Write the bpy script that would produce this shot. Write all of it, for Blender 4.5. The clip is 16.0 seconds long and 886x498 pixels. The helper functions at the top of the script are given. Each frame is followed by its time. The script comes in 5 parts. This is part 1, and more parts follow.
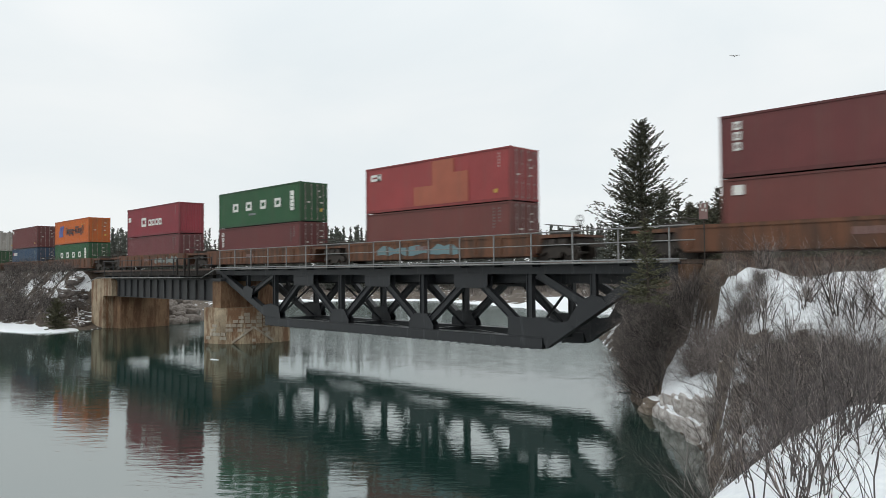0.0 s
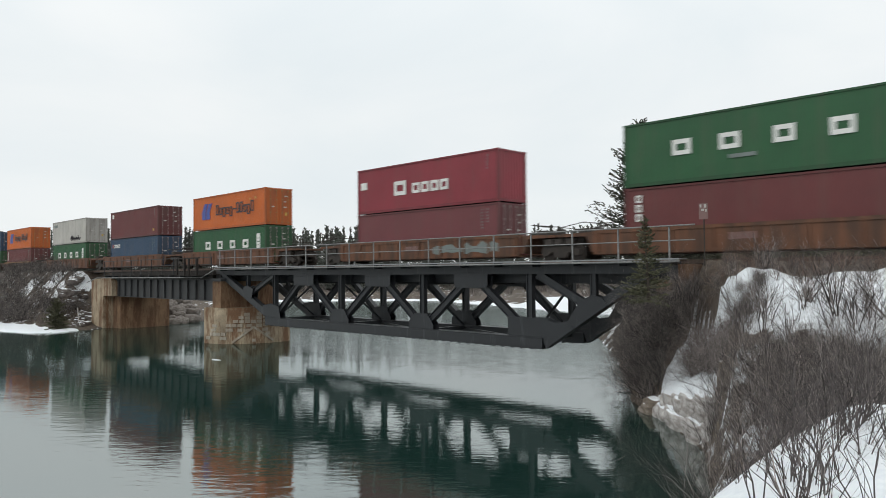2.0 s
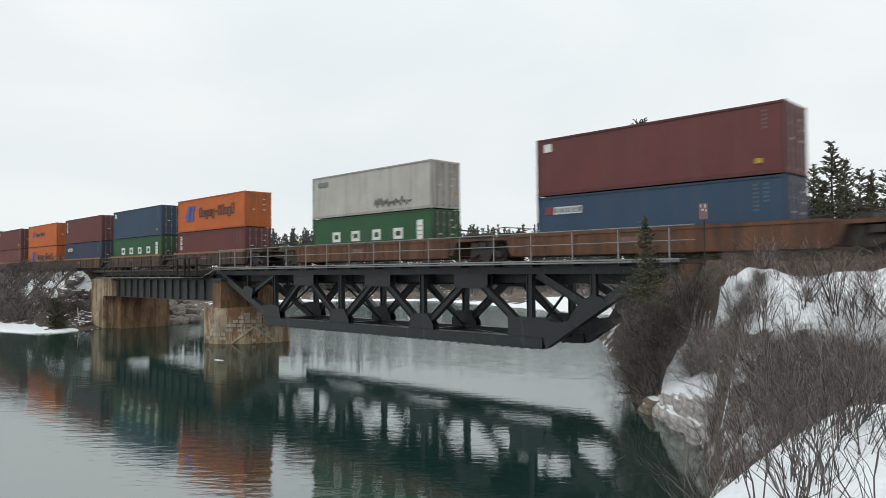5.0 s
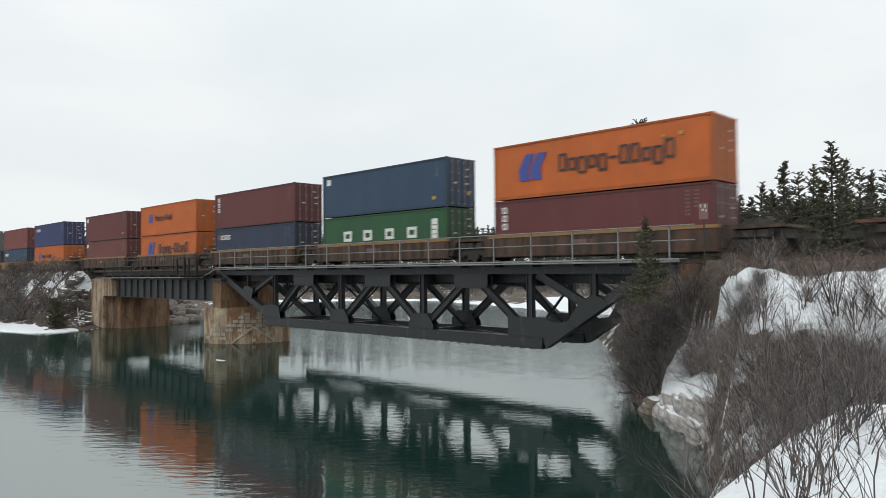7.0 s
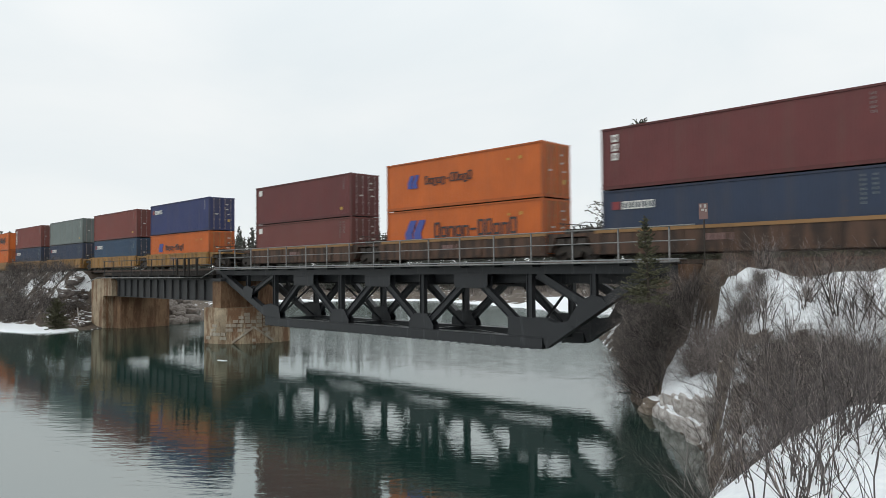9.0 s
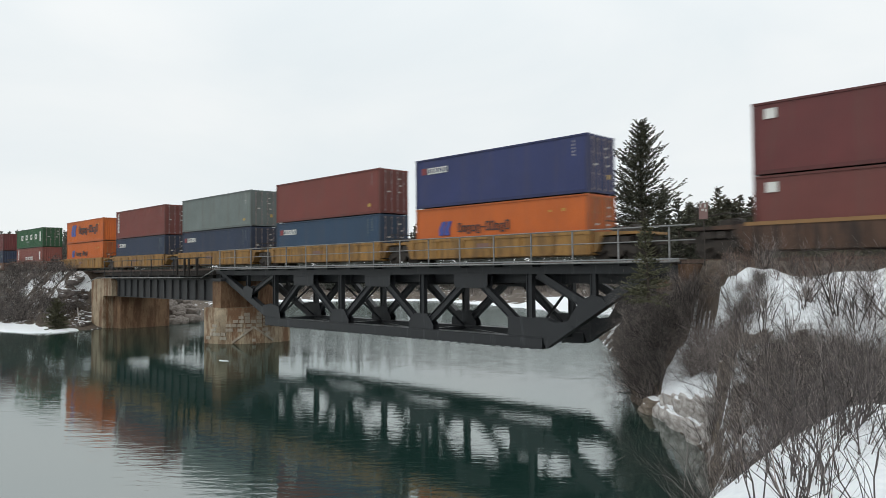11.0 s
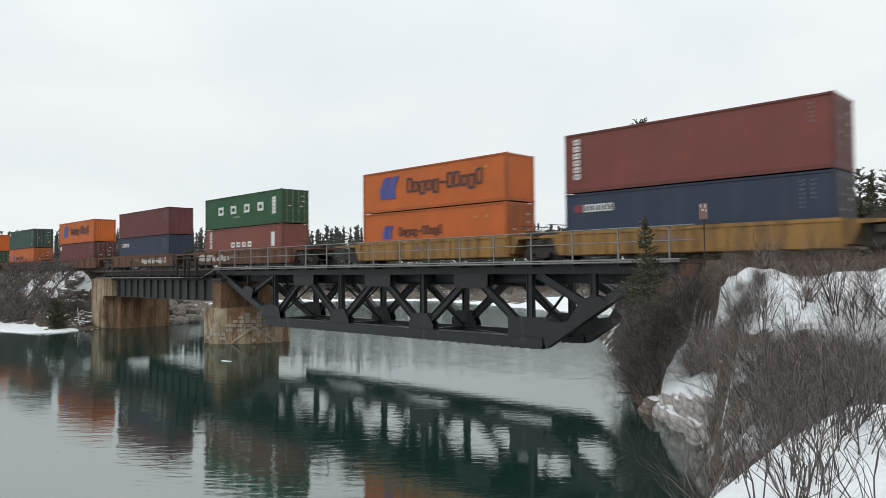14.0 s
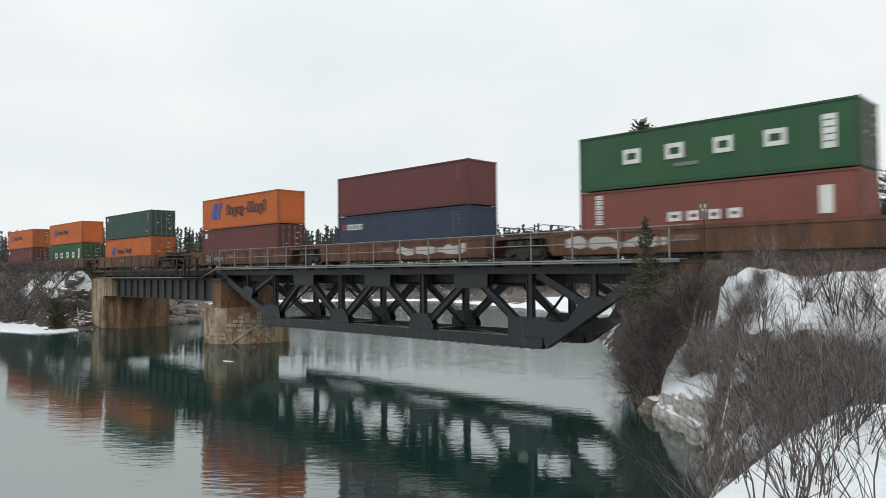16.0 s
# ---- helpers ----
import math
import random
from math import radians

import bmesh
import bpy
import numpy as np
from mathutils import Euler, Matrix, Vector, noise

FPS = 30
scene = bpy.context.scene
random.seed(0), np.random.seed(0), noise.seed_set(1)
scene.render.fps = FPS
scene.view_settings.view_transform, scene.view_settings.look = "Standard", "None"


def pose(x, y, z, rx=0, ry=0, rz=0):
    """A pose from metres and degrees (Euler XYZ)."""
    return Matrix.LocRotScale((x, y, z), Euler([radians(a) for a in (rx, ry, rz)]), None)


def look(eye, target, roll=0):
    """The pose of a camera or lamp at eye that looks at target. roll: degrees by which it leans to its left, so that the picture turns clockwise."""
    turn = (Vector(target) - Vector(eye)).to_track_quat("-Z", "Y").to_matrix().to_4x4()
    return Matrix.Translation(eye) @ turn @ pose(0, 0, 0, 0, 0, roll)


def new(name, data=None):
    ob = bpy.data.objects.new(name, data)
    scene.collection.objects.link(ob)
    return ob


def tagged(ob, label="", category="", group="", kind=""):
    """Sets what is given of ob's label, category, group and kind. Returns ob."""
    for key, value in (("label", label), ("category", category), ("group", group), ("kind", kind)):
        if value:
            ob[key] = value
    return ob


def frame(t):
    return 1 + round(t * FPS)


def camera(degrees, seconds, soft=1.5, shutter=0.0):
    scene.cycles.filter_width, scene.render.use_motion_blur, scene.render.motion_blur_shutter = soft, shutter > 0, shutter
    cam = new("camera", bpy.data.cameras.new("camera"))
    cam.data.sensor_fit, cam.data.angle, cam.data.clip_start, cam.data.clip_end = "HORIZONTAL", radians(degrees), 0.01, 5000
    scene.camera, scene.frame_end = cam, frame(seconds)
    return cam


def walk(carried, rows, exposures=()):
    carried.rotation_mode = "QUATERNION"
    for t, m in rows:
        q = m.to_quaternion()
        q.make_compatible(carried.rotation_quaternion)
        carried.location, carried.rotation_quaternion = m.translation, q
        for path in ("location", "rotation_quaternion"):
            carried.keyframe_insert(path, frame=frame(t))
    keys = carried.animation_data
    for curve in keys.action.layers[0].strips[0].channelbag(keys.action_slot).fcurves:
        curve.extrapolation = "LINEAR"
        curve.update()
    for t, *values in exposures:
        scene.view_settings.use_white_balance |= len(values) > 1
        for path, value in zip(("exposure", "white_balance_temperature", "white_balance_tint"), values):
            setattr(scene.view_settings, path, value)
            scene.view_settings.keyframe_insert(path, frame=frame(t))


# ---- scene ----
CAM_Z = 5.8
cam = camera(64.22, 16.0, soft=0.65, shutter=0.4)
YAW, PITCH, ROLL = 44.868, 1.771, -0.527
eye = Vector((0.0, 0.0, CAM_Z))
ahead = Vector((-math.sin(radians(YAW)) * math.cos(radians(PITCH)), math.cos(radians(YAW)) * math.cos(radians(PITCH)), math.sin(radians(PITCH))))
view = look(eye, eye + ahead, ROLL)
walk(cam, [(0.0, view), (16.0, view)], exposures=[(0.0, 0.0), (16.0, 0.0)])

# ---- light: overcast sky ----
world = bpy.data.worlds.new("overcast_sky")
scene.world = world
world.use_nodes = True
wn, wl = world.node_tree.nodes, world.node_tree.links
wn.clear()
w_out = wn.new("ShaderNodeOutputWorld")
w_bg = wn.new("ShaderNodeBackground")
w_sky = wn.new("ShaderNodeTexSky")
w_sky.sky_type = "NISHITA"
w_sky.sun_disc = False
w_sky.sun_elevation, w_sky.sun_rotation = radians(40), radians(200)
w_dim = wn.new("ShaderNodeVectorMath")
w_dim.operation = "SCALE"
w_dim.inputs["Scale"].default_value = 0.07
w_co = wn.new("ShaderNodeTexCoord")
w_map = wn.new("ShaderNodeMapping")
w_map.inputs["Scale"].default_value = (1.0, 1.0, 2.6)
w_no = wn.new("ShaderNodeTexNoise")
w_no.inputs["Scale"].default_value, w_no.inputs["Detail"].default_value = 2.2, 5.0
w_no.inputs["Distortion"].default_value = 0.4
w_ramp = wn.new("ShaderNodeValToRGB")
w_ramp.color_ramp.elements[0].position, w_ramp.color_ramp.elements[0].color = 0.3, (0.80, 0.86, 0.885, 1)
w_ramp.color_ramp.elements[1].position, w_ramp.color_ramp.elements[1].color = 0.72, (0.92, 0.945, 0.945, 1)
w_mix = wn.new("ShaderNodeMixRGB")
w_mix.inputs["Fac"].default_value = 0.93
wl.new(w_sky.outputs[0], w_dim.inputs[0])
wl.new(w_co.outputs["Generated"], w_map.inputs["Vector"])
wl.new(w_map.outputs[0], w_no.inputs["Vector"])
wl.new(w_no.outputs["Fac"], w_ramp.inputs["Fac"])
wl.new(w_dim.outputs[0], w_mix.inputs["Color1"])
wl.new(w_ramp.outputs["Color"], w_mix.inputs["Color2"])
w_sep = wn.new("ShaderNodeSeparateXYZ")
w_up = wn.new("ShaderNodeMapRange")
w_up.interpolation_type = "SMOOTHSTEP"
for socket, v in (("From Min", 0.16), ("From Max", 1.0), ("To Min", 1.0), ("To Max", 1.4)):
    w_up.inputs[socket].default_value = v
w_lift = wn.new("ShaderNodeVectorMath")
w_lift.operation = "SCALE"
wl.new(w_co.outputs["Generated"], w_sep.inputs[0])
wl.new(w_sep.outputs["Z"], w_up.inputs["Value"])
wl.new(w_mix.outputs["Color"], w_lift.inputs[0])
wl.new(w_up.outputs[0], w_lift.inputs["Scale"])
wl.new(w_lift.outputs[0], w_bg.inputs["Color"])
w_bg.inputs["Strength"].default_value = 1.03
wl.new(w_bg.outputs[0], w_out.inputs["Surface"])

sun = new("sun", bpy.data.lights.new("sun", "SUN"))
sun.data.energy, sun.data.angle, sun.data.color = 0.4, radians(25), (1.0, 0.97, 0.93)
sun.matrix_world = look((10, -40, 65), (-30, 30, 5))


# ---- materials ----
def node_material(name):
    m = bpy.data.materials.new(name)
    m.use_nodes = True
    t = m.node_tree
    b = t.nodes["Principled BSDF"]
    return m, t, b


def noise_node(t, scale, detail=4.0, rough=0.6, stretch=(1, 1, 1), coords="Object"):
    co = t.nodes.new("ShaderNodeTexCoord")
    mp = t.nodes.new("ShaderNodeMapping")
    mp.inputs["Scale"].default_value = stretch
    n = t.nodes.new("ShaderNodeTexNoise")
    n.inputs["Scale"].default_value, n.inputs["Detail"].default_value, n.inputs["Roughness"].default_value = scale, detail, rough
    t.links.new(co.outputs[coords], mp.inputs["Vector"])
    t.links.new(mp.outputs[0], n.inputs["Vector"])
    return n


def ramp_node(t, source, stops):
    r = t.nodes.new("ShaderNodeValToRGB")
    els = r.color_ramp.elements
    while len(els) < len(stops):
        els.new(0.5)
    for e, (pos, col) in zip(els, stops):
        e.position = pos
        e.color = (*col, 1) if len(col) == 3 else col
    t.links.new(source, r.inputs["Fac"])
    return r


def mix_node(t, fac, a, b, blend="MIX"):
    m = t.nodes.new("ShaderNodeMixRGB")
    m.blend_type = blend
    for socket, v in (("Fac", fac), ("Color1", a), ("Color2", b)):
        if isinstance(v, (int, float)):
            m.inputs[socket].default_value = v
        elif isinstance(v, tuple):
            m.inputs[socket].default_value = (*v, 1)
        else:
            t.links.new(v, m.inputs[socket])
    return m.outputs["Color"]


def bump_node(t, b, height, strength, distance):
    n = t.nodes.new("ShaderNodeBump")
    n.inputs["Strength"].default_value, n.inputs["Distance"].default_value = strength, distance
    t.links.new(height, n.inputs["Height"])
    t.links.new(n.outputs[0], b.inputs["Normal"])
    return n


def shade(c, k):
    return tuple(min(1.0, v * k) for v in c)


TONES = {}


def worn_paint(name, col, rust=0.4, rough=0.5, streak=0.3, dirt=(0.10, 0.075, 0.055), soak=0.5):
    """Weathered paint: faded patches, vertical grime streaks and rust flecks."""
    m, t, b = node_material(name)
    TONES[name] = col
    big = noise_node(t, 0.55, 5)
    c = mix_node(t, ramp_node(t, big.outputs["Fac"], [(0.3, (0, 0, 0)), (0.75, (1, 1, 1))]).outputs["Color"], shade(col, 0.86), shade(col, 1.14))
    runs = noise_node(t, 2.2, 5, 0.65, (1, 1, 0.12))
    k = ramp_node(t, runs.outputs["Fac"], [(soak, (0, 0, 0)), (soak + (0.3 if soak > 0.45 else 0.15), (streak, streak, streak))]).outputs["Color"]
    c = mix_node(t, k, c, dirt)
    fleck = noise_node(t, 7.0, 8, 0.7)
    lo = 0.74 - 0.12 * rust
    k2 = ramp_node(t, fleck.outputs["Fac"], [(lo, (0, 0, 0)), (lo + 0.05, (0.8, 0.8, 0.8))]).outputs["Color"]
    c = mix_node(t, k2, c, (0.13, 0.055, 0.025))
    t.links.new(c, b.inputs["Base Color"])
    b.inputs["Roughness"].default_value = rough
    bump_node(t, b, fleck.outputs["Fac"], 0.15, 0.01)
    return m


def plain_rough(name, stops, scale, rough=0.9, bump=0.4, distance=0.02, stretch=(1, 1, 1), metal=0.0):
    m, t, b = node_material(name)
    n = noise_node(t, scale, 7, 0.65, stretch)
    t.links.new(ramp_node(t, n.outputs["Fac"], stops).outputs["Color"], b.inputs["Base Color"])
    b.inputs["Roughness"].default_value, b.inputs["Metallic"].default_value = rough, metal
    bump_node(t, b, n.outputs["Fac"], bump, distance)
    return m


PAINT = {
    "red": worn_paint("paint_red", (0.30, 0.045, 0.045)),
    "brick": worn_paint("paint_brick_red", (0.18, 0.042, 0.032)),
    "maroon": worn_paint("paint_maroon", (0.125, 0.026, 0.025)),
    "rustred": worn_paint("paint_rust_red", (0.15, 0.040, 0.033), rust=0.4),
    "crimson": worn_paint("paint_crimson", (0.235, 0.026, 0.038)),
    "faded_crimson": worn_paint("paint_faded_crimson", (0.15, 0.036, 0.040)),
    "green": worn_paint("paint_green", (0.014, 0.085, 0.028)),
    "dark_green": worn_paint("paint_dark_green", (0.022, 0.065, 0.05)),
    "orange": worn_paint("paint_orange", (0.52, 0.115, 0.014), streak=0.15),
    "blue": worn_paint("paint_blue", (0.022, 0.055, 0.105)),
    "navy": worn_paint("paint_navy", (0.020, 0.034, 0.070)),
    "royal": worn_paint("paint_royal_blue", (0.025, 0.036, 0.125)),
    "grey": worn_paint("paint_grey_green", (0.16, 0.19, 0.18), streak=0.45),
    "pale": worn_paint("paint_pale_grey", (0.46, 0.44, 0.40), streak=0.4),
    "salmon": worn_paint("paint_salmon", (0.21, 0.058, 0.042)),
    "faded_sign": worn_paint("paint_faded_sign", (0.20, 0.115, 0.105), rust=0.6),
    "patch": worn_paint("paint_patch_orange", (0.34, 0.092, 0.05), rust=0.5),
}
WELL_BROWN = worn_paint("well_car_brown", (0.15, 0.062, 0.03), rust=1.1, streak=0.65, rough=0.7, dirt=(0.035, 0.024, 0.018), soak=0.42)
# rust and grime, with the shadow on the short cars' sides painted in
WELL_RUST_SHADED = worn_paint("well_car_shaded_rust", (0.10, 0.055, 0.036), rust=1.1, streak=0.85, rough=0.75, dirt=(0.022, 0.017, 0.014), soak=0.42)
WELL_YELLOW = worn_paint("well_car_yellow", (0.33, 0.175, 0.045), rust=1.2, streak=0.55, rough=0.6, dirt=(0.05, 0.032, 0.02), soak=0.42)
CHORD_TAN = worn_paint("well_car_tan", (0.27, 0.15, 0.06), rust=0.5, streak=0.5, rough=0.7)
WHITE_MARK = worn_paint("white_marking", (0.72, 0.72, 0.68), rust=0.05, streak=0.2)
DARK_MARK = worn_paint("dark_marking", (0.035, 0.03, 0.035), rust=0.0)
BLUE_MARK = worn_paint("blue_marking", (0.05, 0.075, 0.30), rust=0.0)
RED_MARK = worn_paint("red_marking", (0.22, 0.03, 0.035), rust=0.0)
YELLOW_MARK = worn_paint("yellow_marking", (0.5, 0.32, 0.06), rust=0.0)
LOCK_ROD = worn_paint("worn_lock_rod_zinc", (0.24, 0.19, 0.18), rust=0.7)
TEAL_MARK = worn_paint("teal_spray_paint", (0.14, 0.23, 0.25), rust=0.2)
STEEL_DARK = plain_rough("dark_cast_steel", [(0.3, (0.02, 0.018, 0.016)), (0.7, (0.06, 0.045, 0.035))], 5, 0.7)
GALV = plain_rough("galvanized_steel", [(0.3, (0.20, 0.205, 0.21)), (0.7, (0.34, 0.35, 0.35))], 9, 0.5, 0.1, 0.005, metal=0.35)
BRIDGE_PAINT = worn_paint("bridge_slate_paint", (0.020, 0.022, 0.025), rust=0.35, rough=0.5, streak=0.6, dirt=(0.15, 0.155, 0.16), soak=0.58)
GIRDER_PAINT = worn_paint("girder_grey_paint", (0.032, 0.033, 0.035), rust=0.4, rough=0.6, streak=0.4)
TIMBER = plain_rough("creosoted_timber", [(0.3, (0.012, 0.010, 0.009)), (0.7, (0.036, 0.030, 0.025))], 6, 0.9, 0.4, 0.01, (1, 8, 8))
RAILING = plain_rough("weathered_railing", [(0.3, (0.14, 0.14, 0.14)), (0.7, (0.28, 0.28, 0.27))], 9, 0.55, 0.1, 0.005, metal=0.2)
RAIL_STEEL = plain_rough("rail_steel", [(0.3, (0.10, 0.06, 0.045)), (0.7, (0.2, 0.15, 0.12))], 8, 0.5, 0.2, 0.005, metal=0.6)


# ---- mesh tools ----
class Builder:
    """Collects boxes, beams, tubes and faces of one mesh."""

    def __init__(self):
        self.v, self.f = [], []

    def add(self, verts, faces):
        n = len(self.v)
        self.v.extend(tuple(p) for p in verts)
        self.f.extend(tuple(i + n for i in q) for q in faces)

    def box(self, x0, x1, y0, y1, z0, z1):
        self.add([(x, y, z) for z in (z0, z1) for y in (y0, y1) for x in (x0, x1)],
                 [(0, 2, 3, 1), (4, 5, 7, 6), (0, 1, 5, 4), (2, 6, 7, 3), (0, 4, 6, 2), (1, 3, 7, 5)])
        return self

    def beam(self, p, q, w, h, up=(0, 0, 1)):
        """A bar from p to q, w wide across, h high."""
        p, q = Vector(p), Vector(q)
        d = (q - p).normalized()
        s = d.cross(Vector(up))
        if s.length < 1e-4:
            s = d.cross(Vector((0, 1, 0)))
        s.normalize()
        u = s.cross(d)
        s, u = s * (w / 2), u * (h / 2)
        self.add([p - s - u, p + s - u, p + s + u, p - s + u, q - s - u, q + s - u, q + s + u, q - s + u],
                 [(0, 3, 2, 1), (4, 5, 6, 7), (0, 1, 5, 4), (1, 2, 6, 5), (2, 3, 7, 6), (3, 0, 4, 7)])
        return self

    def stick(self, p, q, r0, r1):
        """A thin three-sided twig without caps."""
        d = (q - p).normalized()
        s = d.orthogonal().normalized()
        u = d.cross(s)
        a, b = s * -0.5 + u * 0.866, s * -0.5 - u * 0.866
        self.add([p + s * r0, p + a * r0, p + b * r0, q + s * r1, q + a * r1, q + b * r1], [(0, 1, 4, 3), (1, 2, 5, 4), (2, 0, 3, 5)])

    def path(self, pts, r, n=6):
        """A bent pipe through the points."""
        pts = [Vector(p) for p in pts]
        k = len(self.v)
        for i, p in enumerate(pts):
            d = ((pts[i + 1] - p).normalized() if i + 1 < len(pts) else Vector()) + ((p - pts[i - 1]).normalized() if i else Vector())
            d.normalize()
            s = d.cross(Vector((0.31, 0.17, 0.93))).normalized()
            u = d.cross(s)
            self.v.extend(tuple(p + (s * math.cos(2 * math.pi * j / n) + u * math.sin(2 * math.pi * j / n)) * r) for j in range(n))
        for i in range(len(pts) - 1):
            for j in range(n):
                a, b = k + i * n + j, k + i * n + (j + 1) % n
                self.f.append((a, b, b + n, a + n))
        self.f.append(tuple(range(k + n - 1, k - 1, -1)))
        self.f.append(tuple(range(k + (len(pts) - 1) * n, k + len(pts) * n)))
        return self

    def along_x(self, outline, x0, x1):
        """An outline in y and z, drawn out from x0 to x1."""
        n = len(outline)
        self.add([(x0, y, z) for y, z in outline] + [(x1, y, z) for y, z in outline],
                 [(i, (i + 1) % n, n + (i + 1) % n, n + i) for i in range(n)] + [tuple(range(n - 1, -1, -1)), tuple(range(n, 2 * n))])
        return self

    def tube(self, p, q, r0, r1=None, n=8):
        p, q = Vector(p), Vector(q)
        r1 = r0 if r1 is None else r1
        d = (q - p).normalized()
        s = d.orthogonal().normalized()
        u = d.cross(s)
        ring = [s * math.cos(2 * math.pi * i / n) + u * math.sin(2 * math.pi * i / n) for i in range(n)]
        self.add([p + c * r0 for c in ring] + [q + c * r1 for c in ring],
                 [(i, (i + 1) % n, n + (i + 1) % n, n + i) for i in range(n)] + [tuple(range(n - 1, -1, -1)), tuple(range(n, 2 * n))])
        return self

    def prism(self, outline, y0, y1):
        """An outline in x and z, drawn out from y0 to y1."""
        n = len(outline)
        self.add([(x, y0, z) for x, z in outline] + [(x, y1, z) for x, z in outline],
                 [(i, (i + 1) % n, n + (i + 1) % n, n + i) for i in range(n)] + [tuple(range(n - 1, -1, -1)), tuple(range(n, 2 * n))])
        return self

    def mesh(self, name, material, smooth=False):
        me = bpy.data.meshes.new(name)
        me.from_pydata(self.v, [], self.f)
        me.update()
        me.materials.append(material)
        if smooth:
            me.shade_smooth()
        return me


def part(name, b, material, parent, label="", at=None):
    """One mesh object under a thing or a part. b: a Builder, or mesh data to share."""
    me = b.mesh(name, material) if isinstance(b, Builder) else b
    ob = new(name, me)
    ob.parent = parent
    if at:
        ob.location = at
    if label:
        ob["label"] = label
    return ob


def thing(name, label, category, group="", kind="", at=(0, 0, 0), rz=0.0):
    ob = new(name)
    ob.empty_display_size = 0.3
    ob.matrix_basis = pose(*at, 0, 0, rz)
    return tagged(ob, label, category, group, kind)


# ---- ground and water ----
RIVER = [(-7.9, 17.5), (-10.0, 21.8), (-13.1, 25.2), (-16.2, 28.0), (-20.3, 35.0), (-23.6, 39.8), (-33, 52), (-40, 66), (-46, 77.3), (-56, 80), (-66, 83.6), (-77, 88.4), (-98, 95), (-109, 88),
         (-120, 78), (-123, 67.5), (-112, 58), (-92, 47), (-82, 41), (-79.3, 36.0), (-79.6, 29.5), (-77.0, 23.5), (-77.5, 20.9), (-85, 19.0), (-120, 10), (-190, -40), (-200, -140), (0, -140), (-4.4, 0), (-6.3, 10)]


def river_distance(X, Y):
    """Metres from the shore: negative in the river."""
    best = np.full(X.shape, 1e9)
    inside = np.zeros(X.shape, bool)
    n = len(RIVER)
    for i in range(n):
        (x0, y0), (x1, y1) = RIVER[i], RIVER[(i + 1) % n]
        dx, dy = x1 - x0, y1 - y0
        u = np.clip(((X - x0) * dx + (Y - y0) * dy) / (dx * dx + dy * dy), 0, 1)
        best = np.minimum(best, np.hypot(X - x0 - u * dx, Y - y0 - u * dy))
        if dy:
            inside ^= ((y0 > Y) != (y1 > Y)) & (X < dx * (Y - y0) / dy + x0)
    return np.where(inside, -best, best)


def step(a, b, v):
    u = np.clip((v - a) / (b - a), 0, 1)
    return u * u * (3 - 2 * u)


def wavy(X, Y, s, seed):
    out = np.zeros(X.shape)
    r = np.random.RandomState(seed)
    for k in range(10):
        a, ph = r.uniform(0, 6.28), r.uniform(0, 6.28)
        fq = s * r.uniform(0.5, 2.2)
        out += np.sin((X * np.cos(a) + Y * np.sin(a)) * fq + ph) / 10 ** 0.5
    return out


def drift_mask(X, Y, d):
    """How far a place belongs to the snow bank on the ledge, and its share of the way along it."""
    s = ((X + 14.5) * 4.5 - (Y - 26.7) * 4.5) / 40.5
    return step(0.0, 0.12, s) * (1 - step(0.93, 1.02, s)) * (1 - step(1.5, 2.0, d)) * (d > 0), np.clip(s, 0, 1)


